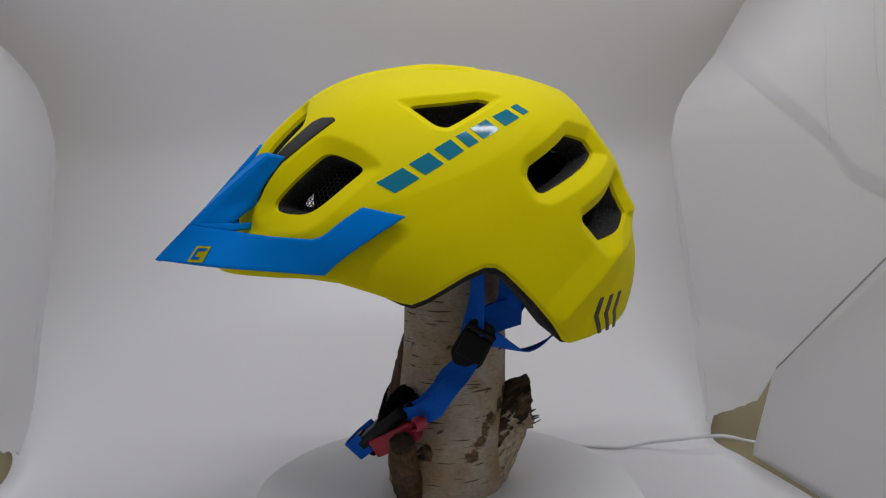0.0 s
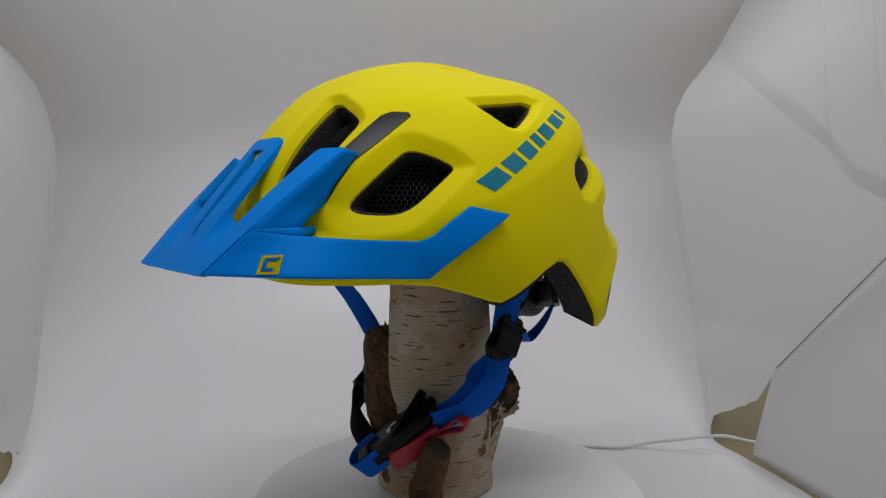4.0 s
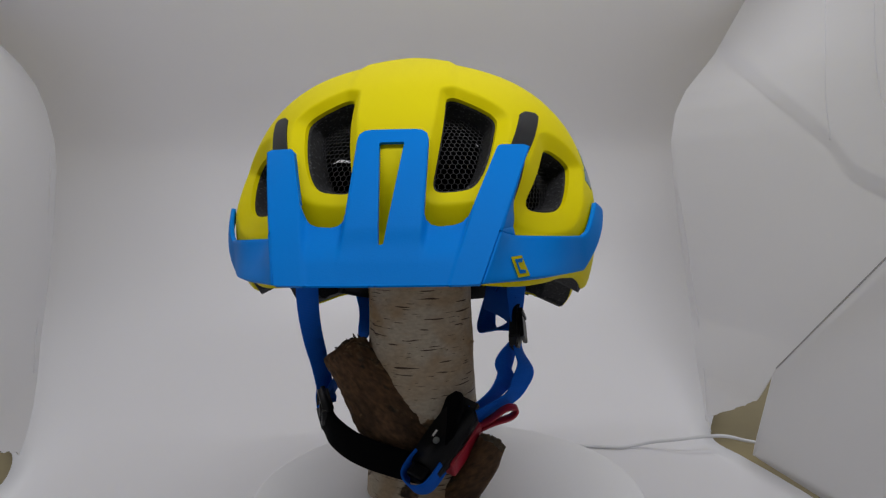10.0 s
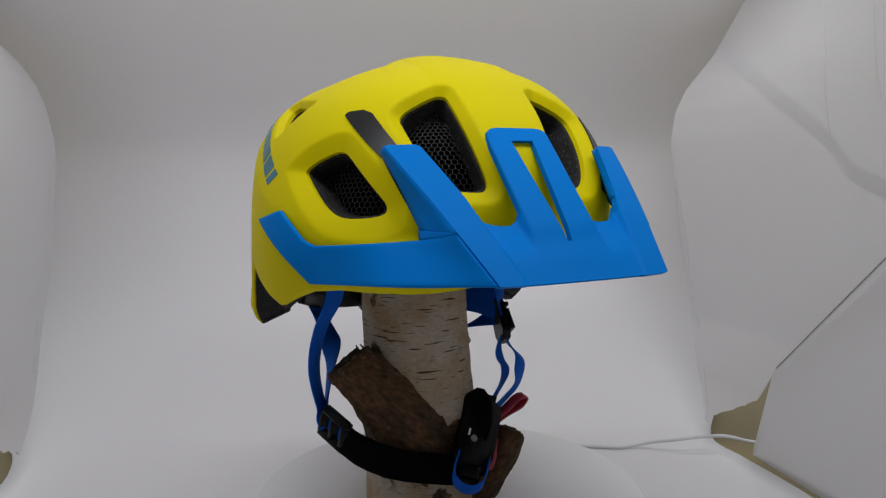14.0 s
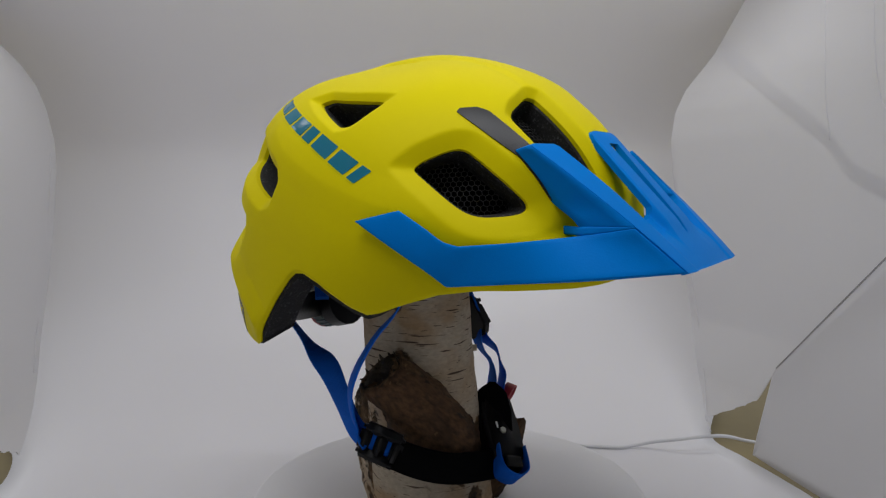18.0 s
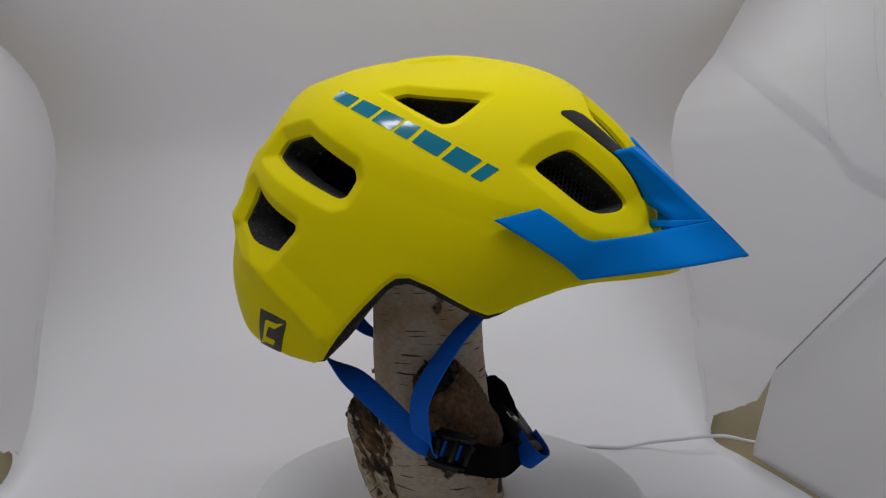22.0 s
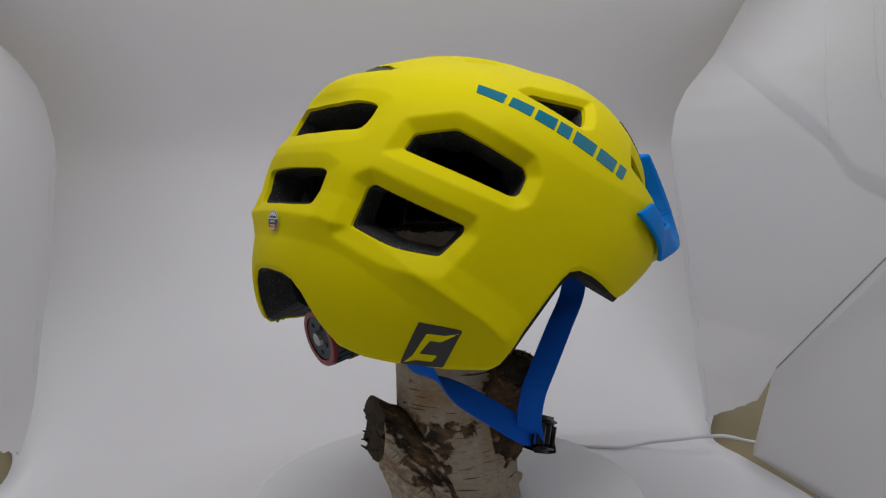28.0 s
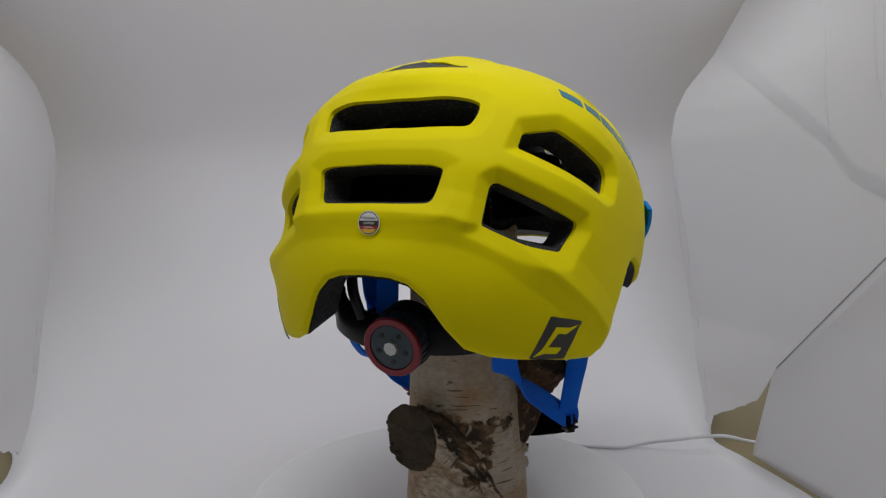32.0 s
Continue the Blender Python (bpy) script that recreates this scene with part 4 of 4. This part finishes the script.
def slotted_buckle(o, along_, up, length, width, thick, label):
    """A flat plastic divider with two slots."""
    bm = bmesh.new()
    bar = width * 0.28
    parts = [(0, width / 2 - bar / 2, length, bar), (0, -width / 2 + bar / 2, length, bar)] + [(x * (length / 2 - bar / 2), 0, bar * 1.15, width - bar) for x in (-1, 0, 1)]
    for x, y, sx, sy in parts:
        r = bmesh.ops.create_cube(bm, size=1.0, matrix=pose(x, y, 0) @ Matrix.Diagonal((sx, sy, thick, 1)))
        edges = list({e for v in r["verts"] for e in v.link_edges})
        bmesh.ops.bevel(bm, geom=edges, offset=min(thick, bar) * 0.38, segments=3, affect="EDGES")
    bm.transform(frame_at(o, along_, up))
    return part("strap_divider", bm, M_BLACK, helmet, label, True)


slotted_buckle((-0.0655, -0.0105, -0.1482), (0.40, -0.88, -0.38), (-0.9, -0.41, 0.0), 0.0250, 0.0215, 0.0072, "black plastic strap divider with two slots")
block("chin_strap", 0.0290, 0.0125, 0.0013, frame_at((-0.0648, -0.0107, -0.1482), (0.40, -0.88, -0.38), (-0.9, -0.41, 0.0)) @ pose(0.001, 0, 0.0), M_STRAP, helmet, WEB, 0.0004)


def clamp_divider():
    """A thick divider: a chamfered plate, a bar over the straps and a tilted locking cover."""
    m = frame_at((0.0606, 0.0085, -0.0980), (-0.06, -0.50, -0.86), (1, -0.15, 0.1))
    bm = bmesh.new()
    outline = [(-0.0150, -0.0062), (-0.0100, -0.0096), (0.0095, -0.0104), (0.0150, -0.0060), (0.0150, 0.0062), (0.0090, 0.0102), (-0.0095, 0.0092), (-0.0150, 0.0056)]
    f = bm.faces.new([bm.verts.new((x, y, -0.0030)) for x, y in outline])
    ext = bmesh.ops.extrude_face_region(bm, geom=[f])
    bmesh.ops.translate(bm, verts=[v for v in ext["geom"] if isinstance(v, bmesh.types.BMVert)], vec=(0, 0, 0.0058))
    bmesh.ops.recalc_face_normals(bm, faces=bm.faces[:])
    bmesh.ops.bevel(bm, geom=bm.edges[:], offset=0.0008, segments=2, affect="EDGES")
    bm.transform(m)
    plate = part("strap_divider", bm, M_BLACK, helmet, "black plastic strap divider with a locking cover")
    block("locking_cover", 0.0150, 0.0168, 0.0030, m @ pose(0.0012, 0, 0.0046, 0, -7, 0), M_BLACK, plate, "", 0.0009)
    block("hinge_bar", 0.0030, 0.0190, 0.0036, m @ pose(-0.0092, 0, 0.0036), M_BLACK, plate, "", 0.0010)


clamp_divider()


def chin_buckle():
    top, bot = Vector((0.0275, -0.0275, -0.1440)), Vector((0.0040, -0.0525, -0.1720))
    ax = (bot - top).normalized()
    out = Vector((-0.155, -0.62, 0.74))
    m = frame_at((top + bot) / 2 + out * 0.001, ax, out)
    body = bmesh.new()
    outline = [(-0.025, -0.007), (-0.021, -0.0110), (-0.004, -0.0120), (0.012, -0.0118), (0.0215, -0.010), (0.0235, -0.005), (0.0235, 0.005), (0.0215, 0.010), (0.012, 0.0118), (-0.004, 0.0120), (-0.021, 0.0110), (-0.025, 0.007)]
    f = body.faces.new([body.verts.new((x, y, -0.0045)) for x, y in outline])
    ext = bmesh.ops.extrude_face_region(body, geom=[f])
    bmesh.ops.translate(body, verts=[v for v in ext["geom"] if isinstance(v, bmesh.types.BMVert)], vec=(0, 0, 0.009))
    bmesh.ops.recalc_face_normals(body, faces=body.faces[:])
    bmesh.ops.bevel(body, geom=[e for e in body.edges if abs(e.verts[0].co.z - e.verts[1].co.z) < 1e-6], offset=0.0016, segments=3, affect="EDGES")
    body.transform(m)
    b = part("buckle", body, M_BLACK, helmet, "black plastic chin buckle", True)
    block("buckle_clip", 0.012, 0.013, 0.0045, m @ pose(-0.024, 0.0, 0.0, 0, 6, 0), M_BLACK, b)
    bm = bmesh.new()
    bmesh.ops.create_cone(bm, cap_ends=True, segments=20, radius1=0.0022, radius2=0.0018, depth=0.0012, matrix=m @ pose(0.004, -0.002, 0.0050))
    part("button", bm, M_SILVER, b, "small bright metal button")
    bm = bmesh.new()
    bmesh.ops.create_cube(bm, size=1.0, matrix=m @ pose(0.0005, -0.0055, 0.0048) @ Matrix.Diagonal((0.0045, 0.0012, 0.0004, 1)))
    part("marking", bm, M_WHITE, b)
    mm = m.to_3x3()
    fold = [(0.015, -0.0088, 0.0), (0.024, -0.0092, 0.0), (0.0305, -0.0076, 0.0), (0.0340, -0.0025, 0.0), (0.0340, 0.0030, 0.0), (0.0305, 0.0078, 0.0), (0.0250, 0.0094, 0.0), (0.015, 0.0097, 0.0)]
    ribbon("strap_end", [m @ Vector(p) for p in fold], [mm @ Vector((0.1, 0, 1))] * 8, 0.0145, STRAP_T, M_STRAP, helmet, "folded blue strap end", 60)
    block("end_bar", 0.0085, 0.0125, 0.0120, m @ pose(0.0255, 0, 0.0), M_BLACK, b, "", 0.0020)
    ra, rb = Vector((0.0190, -0.0475, -0.1712)), Vector((0.0345, -0.0240, -0.1560))
    rm = frame_at((ra + rb) / 2, rb - ra, Vector((0.8, -0.5, -0.25)))
    block("release_tab", (rb - ra).length + 0.003, 0.0135, 0.0085, rm, M_RED, b, "red release tab", 0.0022)
    p0, p1 = Vector((0.0340, -0.0245, -0.1560)), Vector((0.0600, -0.0238, -0.1428))
    side = Vector((0.35, -0.2, 0.9)).cross(p1 - p0).normalized()
    upv = side.cross(p1 - p0).normalized()
    w = 0.0042
    ribbon("pull_loop", [p0 + upv * 0.0012, p0.lerp(p1, 0.4) + upv * 0.0016, p0.lerp(p1, 0.8) + upv * 0.0036, p1, p0.lerp(p1, 0.8) - upv * 0.0036, p0.lerp(p1, 0.4) - upv * 0.0016, p0 - upv * 0.0012], [side] * 7, 0.0066, 0.0013, M_RED, b, "red webbing pull loop", 50)


chin_buckle()


# ---- head ring and its dial ----
def dial():
    o = Vector((0.0010, 0.0985, -0.0872))
    ax = Vector((0.0, 0.97, -0.22)).normalized()
    m = frame_at(o, Vector((1, 0, 0)), ax)

    def ring(r0, r1, z0, z1, mat, name, parent, label="", seg=48):
        verts, faces = [], []
        for i in range(seg):
            a = 2 * math.pi * i / seg
            for r, z in ((r0, z0), (r1, z0), (r1, z1 - 0.0006), (r1 - 0.0006, z1), (r0, z1)):
                verts.append(m @ Vector((r * math.cos(a), r * math.sin(a), z)))
        for i in range(seg):
            for j in range(5):
                p, q = i * 5, ((i + 1) % seg) * 5
                faces.append((p + j, q + j, q + (j + 1) % 5, p + (j + 1) % 5))
        return attach(new(name, mesh_from(name, verts, faces, mat, False)), parent, label)

    knob = ring(0.0005, 0.0160, -0.012, -0.0008, M_DIAL, "dial", helmet, "slate rubber fit dial with red rim")
    ring(0.0128, 0.0165, -0.0025, 0.0004, M_DULLRED, "dial_rim", knob, "dull red rim")
    ring(0.0004, 0.0127, -0.0025, -0.0002, M_DIAL, "dial_face", knob)
    for k in range(5):
        a = 2 * math.pi * k / 5 + 0.3
        bm = bmesh.new()
        bmesh.ops.create_cone(bm, cap_ends=True, segments=14, radius1=0.0014, radius2=0.0014, depth=0.0006, matrix=m @ pose(0.0082 * math.cos(a), 0.0082 * math.sin(a), 0.0))
        part("dial_hole", bm, M_NET, knob)
    bm = bmesh.new()
    bmesh.ops.create_cone(bm, cap_ends=True, segments=8, radius1=0.0044, radius2=0.0038, depth=0.0022, matrix=m @ pose(0, 0, 0.0006))
    part("dial_hub", bm, M_SILVER, knob, "pale grey hub")
    for k in range(24):
        a = 2 * math.pi * k / 24
        bm = bmesh.new()
        bmesh.ops.create_cube(bm, size=1.0, matrix=m @ Matrix.Rotation(a, 4, "Z") @ pose(0.0161, 0, -0.0065) @ Matrix.Diagonal((0.0012, 0.0022, 0.0085, 1)))
        part("grip_rib", bm, M_DIAL, knob)
    ring(0.0005, 0.0175, -0.024, -0.0125, M_BLACK, "dial_case", knob, "black case behind the dial")
    # case behind the dial and the arms of the ring
    arc = [(-0.066, 0.055, -0.072), (-0.052, 0.072, -0.078), (-0.030, 0.083, -0.082), (-0.004, 0.086, -0.083), (0.024, 0.083, -0.082), (0.046, 0.072, -0.078), (0.060, 0.055, -0.072)]
    ribbon("head_ring", arc, [(0, -0.2, 1)] * 7, 0.019, 0.004, M_BLACK, helmet, "black plastic head ring", 50)
    for x in (-1, 1):
        ribbon("ring_arm", [(x * 0.030 - 0.002, 0.082, -0.077), (x * 0.034 - 0.002, 0.085, -0.060), (x * 0.036 - 0.002, 0.082, -0.040)], [(1, 0, 0.2 * x)] * 3, 0.006, 0.0025, M_BLACK, helmet, "black plastic arm of the head ring", 24)
        ribbon("inner_strap", [(x * 0.018 - 0.004, 0.078, -0.030), (x * 0.019 - 0.004, 0.076, -0.052), (x * 0.022 - 0.004, 0.072, -0.078)], [(1, 0.1, 0)] * 3, 0.013, STRAP_T, M_STRAP, helmet, WEB, 24)


dial()


# ---- birch log ----
log = tagged(new("birch_log"), "birch log with pale peeling bark and cut branch stubs", "log")


def rough_stem(name, line, radii, mat, parent, label="", k=56, n=60, lump=0.06, seed=0.0, cut=None, flat=1.0, fibre=0.0, lip=0.0, plane=None):
    """A stem along a curve, its section uneven; it ends in a worn lip and a broken face."""
    P = spline(line, n)
    R = np.interp(np.linspace(0, 1, n), np.linspace(0, 1, len(radii)), radii)
    base = P[0].copy()
    verts = []
    ref = Vector((0.3, 1, 0.1))
    sd = Vector((seed, 3, 0))
    for i, p in enumerate(P):
        t = (P[min(i + 1, n - 1)] - P[max(i - 1, 0)]).normalized()
        s = t.cross(ref).normalized()
        u = s.cross(t)
        for j in range(k):
            a = 2 * math.pi * j / k
            d = s * math.cos(a) + u * math.sin(a) * flat
            q = p + d * float(R[i])
            w = noise.noise(q * 38 + sd) * lump + noise.noise(q * 140 + sd) * lump * 0.35
            if fibre:
                g = q - t * (q.dot(t) * 0.85)
                w += fibre * (noise.noise(g * 260 + sd) + 0.6 * noise.noise(q * 420 + sd))
            verts.append(p + d * float(R[i]) * (1 + w) - base)
    if plane:
        t, pn = (P[-1] - P[-2]).normalized(), Vector(plane)
        for q, v in enumerate(verts):
            d = (P[-1] - base - v).dot(pn) / t.dot(pn)
            if d < 0 or q >= (n - 1) * k:
                verts[q] = v + t * d
    if cut:
        t = Vector(plane) if plane else (P[-1] - P[-2]).normalized()
        for j in range(k):
            v = Vector(verts[(n - 1) * k + j])
            verts[(n - 1) * k + j] = v + t * (0.0030 * noise.noise(v * 90 + sd) + 0.0016 * noise.noise(v * 500 + sd))
    faces = [(i * k + j, i * k + (j + 1) % k, (i + 1) * k + (j + 1) % k, (i + 1) * k + j) for i in range(n - 1) for j in range(k)]
    faces.append(tuple(range(k - 1, -1, -1)))
    ob = attach(new(name, mesh_from(name, verts, faces, mat)), parent, label)
    ob.location = base
    if cut:
        rim = [Vector(v) for v in verts[(n - 1) * k:]]
        mid = sum(rim, Vector()) / k
        t = Vector(plane) if plane else (P[-1] - P[-2]).normalized()
        cv, cf = [mid + t * lip], []
        steps = [0.15 * q for q in range(1, 6)] + [0.9, 1.0]
        for q in steps:
            cv += [mid.lerp(v - t * ((v - mid).dot(t) * (1 - q ** 8)), q) + t * (lip * (1 - q ** 3) + (0.0016 * noise.noise(mid.lerp(v, q) * 160 + sd) + 0.0012 * noise.noise(mid.lerp(v, q) * 520 + sd)) * (q < 0.95)) for v in rim]
        for j in range(k):
            j2 = (j + 1) % k
            cf.append((0, 1 + j, 1 + j2))
            for ringi in range(len(steps) - 1):
                a = 1 + ringi * k
                cf.append((a + j, a + k + j, a + k + j2, a + j2))
        attach(new("cut_face", mesh_from("cut_face", cv, cf, cut)), ob, "dark weathered broken face")
    return ob


SCARS = [((-0.030, -0.022, 0.172), 0.007), ((-0.004, 0.040, 0.175), 0.008), ((-0.0165, 0.043, 0.061), 0.008), ((-0.027, 0.041, 0.057), 0.007), ((-0.0382, 0.0354, 0.054), 0.008), ((-0.042, 0.033, 0.046), 0.006), ((-0.041, 0.034, 0.034), 0.006), ((-0.0404, 0.034, 0.022), 0.006), ((-0.050, 0.020, 0.057), 0.006), ((-0.044, 0.030, 0.058), 0.006),
         ((-0.002, 0.041, 0.064), 0.007), ((0.006, 0.036, 0.057), 0.006), ((0.014, 0.028, 0.050), 0.0055), ((0.017, 0.023, 0.044), 0.005), ((0.019, 0.019, 0.037), 0.005), ((0.0213, 0.013, 0.028), 0.005),
         ((-0.052, -0.007, 0.035), 0.006), ((-0.0525, -0.003, 0.130), 0.004), ((-0.0522, -0.005, 0.137), 0.0045), ((-0.052, -0.008, 0.144), 0.005), ((-0.050, -0.010, 0.152), 0.006),
         ((-0.0537, 0.003, 0.092), 0.007), ((-0.052, 0.006, 0.080), 0.008), ((-0.050, -0.004, 0.098), 0.007), ((-0.030, -0.028, 0.026), 0.008), ((-0.008, -0.029, 0.050), 0.007), ((0.004, -0.026, 0.042), 0.008), ((0.014, -0.016, 0.030), 0.006), ((-0.020, -0.034, 0.012), 0.006)]
M_BIRCH = bark_material("birch_bark", (0.47, 0.405, 0.315), (0.38, 0.255, 0.14), (0.055, 0.034, 0.024), None, SCARS, (-0.0150, 0.0015, 0.0))
M_STUB_PALE = bark_material("birch_bark_with_dark_top", (0.50, 0.42, 0.32), (0.34, 0.24, 0.15), None, (0.18, 0.46, 0.55), (), (0, 0, 0), -0.10, (0.0, -0.55, 0.83), (0.07, 0.045, 0.03))
M_STUB_BROWN = bark_material("bare_brown_bark", (0.105, 0.058, 0.030), (0.026, 0.017, 0.011), None, (-0.48, -0.03, 0.67), (), (0, 0, 0), 0.45, (-0.3, 0.35, 0.9))
M_STUB_DARK = bark_material("dark_brown_bark", (0.095, 0.053, 0.027), (0.035, 0.022, 0.013), None, (0.30, -0.15, 0.45), (), (0, 0, 0), 0.55)


trunk = rough_stem("trunk", [(-0.0150, 0.0015, 0.0), (-0.0155, 0.0035, 0.03), (-0.0170, 0.0080, 0.08), (-0.0182, 0.0095, 0.125), (-0.0184, 0.0102, 0.16), (-0.0185, 0.0106, 0.176)],
                   [0.0395, 0.0375, 0.0352, 0.0340, 0.0335, 0.0330], M_BIRCH, log, "pale birch bark with dark dashes", 150, 150, 0.022, 0.0, M_CUT)
stubs = [rough_stem("branch_stub", [(-0.0215, 0.006, -0.004), (-0.0185, 0.028, 0.020), (-0.0130, 0.0445, 0.0455), (-0.0045, 0.0575, 0.0545)], [0.031, 0.0285, 0.0230, 0.0185, 0.0172], M_STUB_PALE, log, "branch stub with dark bark above and pale bark below", 110, 80, 0.10, 4.0, M_CUT, 0.95, 0.032, 0.0, (0.20, 0.976, 0.06)),
         rough_stem("branch_stub", [(-0.0170, -0.006, 0.028), (-0.0310, -0.0125, 0.049), (-0.0505, -0.0100, 0.0745), (-0.0655, -0.0040, 0.0915), (-0.0682, -0.0028, 0.0950)], [0.029, 0.0270, 0.0255, 0.0215, 0.0175, 0.0160, 0.0150, 0.0105], M_STUB_BROWN, log, "thick branch stub with bare brown bark", 110, 90, 0.12, 9.0, M_CUT, 0.95, 0.045, 0.0015),
         rough_stem("branch_stub", [(0.0020, -0.018, -0.0), (0.0110, -0.0270, 0.010), (0.0225, -0.0315, 0.028), (0.0318, -0.0328, 0.0450)], [0.0165, 0.0130, 0.0105, 0.0100, 0.0085], M_STUB_DARK, log, "short brown branch stub", 80, 60, 0.12, 14.0, M_CUT, 0.9, 0.05, 0.001)]


def bark_flakes():
    rnd = random.Random(7)
    spots = [(-24, 0.099, 0.5), (-95, 0.150, 0.4), (-70, 0.098, 0.6), (20, 0.070, 0.5), (150, 0.060, 0.7), (120, 0.040, 0.9), (175, 0.035, 0.8), (-150, 0.050, 0.8), (-170, 0.072, 0.6), (90, 0.085, 0.5), (60, 0.030, 0.8), (-30, 0.045, 0.6), (200, 0.018, 0.9), (100, 0.015, 0.9), (-120, 0.028, 0.7)]
    for a, z, size in spots:
        cx, cy, r = [float(np.interp(z, [0, 0.03, 0.08, 0.125, 0.18], c)) for c in ([-0.0150, -0.0155, -0.0170, -0.0182, -0.0185], [0.0015, 0.0035, 0.0080, 0.0095, 0.0105], [0.0395, 0.0375, 0.0355, 0.0345, 0.0335])]
        rows = []
        h = 0.008 * size
        for i in range(7):
            q = i / 6
            aa = radians(a) + q * 0.30 * size
            lift = -0.0012 + 0.0055 * size * q ** 2.0
            rows.append([(cx + (r + lift) * math.cos(aa + 0.02 * w), cy + (r + lift) * math.sin(aa + 0.02 * w), z + (w / 4 - 0.5) * h * (1 - 0.45 * q * q) + 0.001 * rnd.uniform(-1, 1)) for w in range(5)])
        rows = [[tuple(Vector(q) - trunk.location) for q in r] for r in rows]
        loft("bark_flake", rows, M_BIRCH, 0.0005, trunk, "curl of peeling bark")


bark_flakes()


def bark_splinters():
    """Torn tips standing on the broken ends of the stubs."""
    rnd = random.Random(21)
    for stub, tip, axis, r, count in ((stubs[0], (-0.0045, 0.0575, 0.0545), (0.2, 0.9, 0.45), 0.0160, 12), (stubs[1], (-0.0682, -0.0028, 0.0950), (-0.62, 0.25, 0.74), 0.0135, 16)):
        t = Vector(axis).normalized()
        s = t.cross(Vector((0.3, 1, 0.1))).normalized()
        u = s.cross(t)
        for k in range(count):
            a = 2 * math.pi * (k + rnd.uniform(-0.3, 0.3)) / count
            out = s * math.cos(a) + u * math.sin(a)
            side = t.cross(out)
            foot = Vector(tip) - stub.location + out * r * rnd.uniform(0.82, 0.98) - t * 0.003
            long, wide = rnd.uniform(0.0030, 0.0052), rnd.uniform(0.0008, 0.0018)
            lean = out * rnd.uniform(-0.1, 0.45) + side * rnd.uniform(-0.3, 0.3)
            rows = [[foot + (t + lean * q) * (long * q) + side * (wide * w * (1 - 0.85 * q)) for w in (-1, 0, 1)] for q in (0, 0.35, 0.7, 1.0)]
            loft("bark_splinter", rows, M_CUT, 0.0006, stub, "torn dark bark splinter")


bark_splinters()

# ---- turning ----
TILT = Matrix(((0.99976, -0.02134, -0.00468, -0.01478), (0.02134, 0.99977, -0.0001, -0.00032), (0.00468, 0.0, 0.99999, 0.20493), (0, 0, 0, 1)))


def turn(t):
    u = t - 16.0
    return Matrix.Rotation(radians(38.702 + 7.3593 * u - 0.007585 * u * u), 4, "Z")


def motions():
    times = [float(k) for k in range(33)]
    walk(helmet, [(t, turn(t) @ TILT) for t in times])
    walk(log, [(t, turn(t)) for t in times])
    walk(platter, [(t, turn(t)) for t in times])


motions()
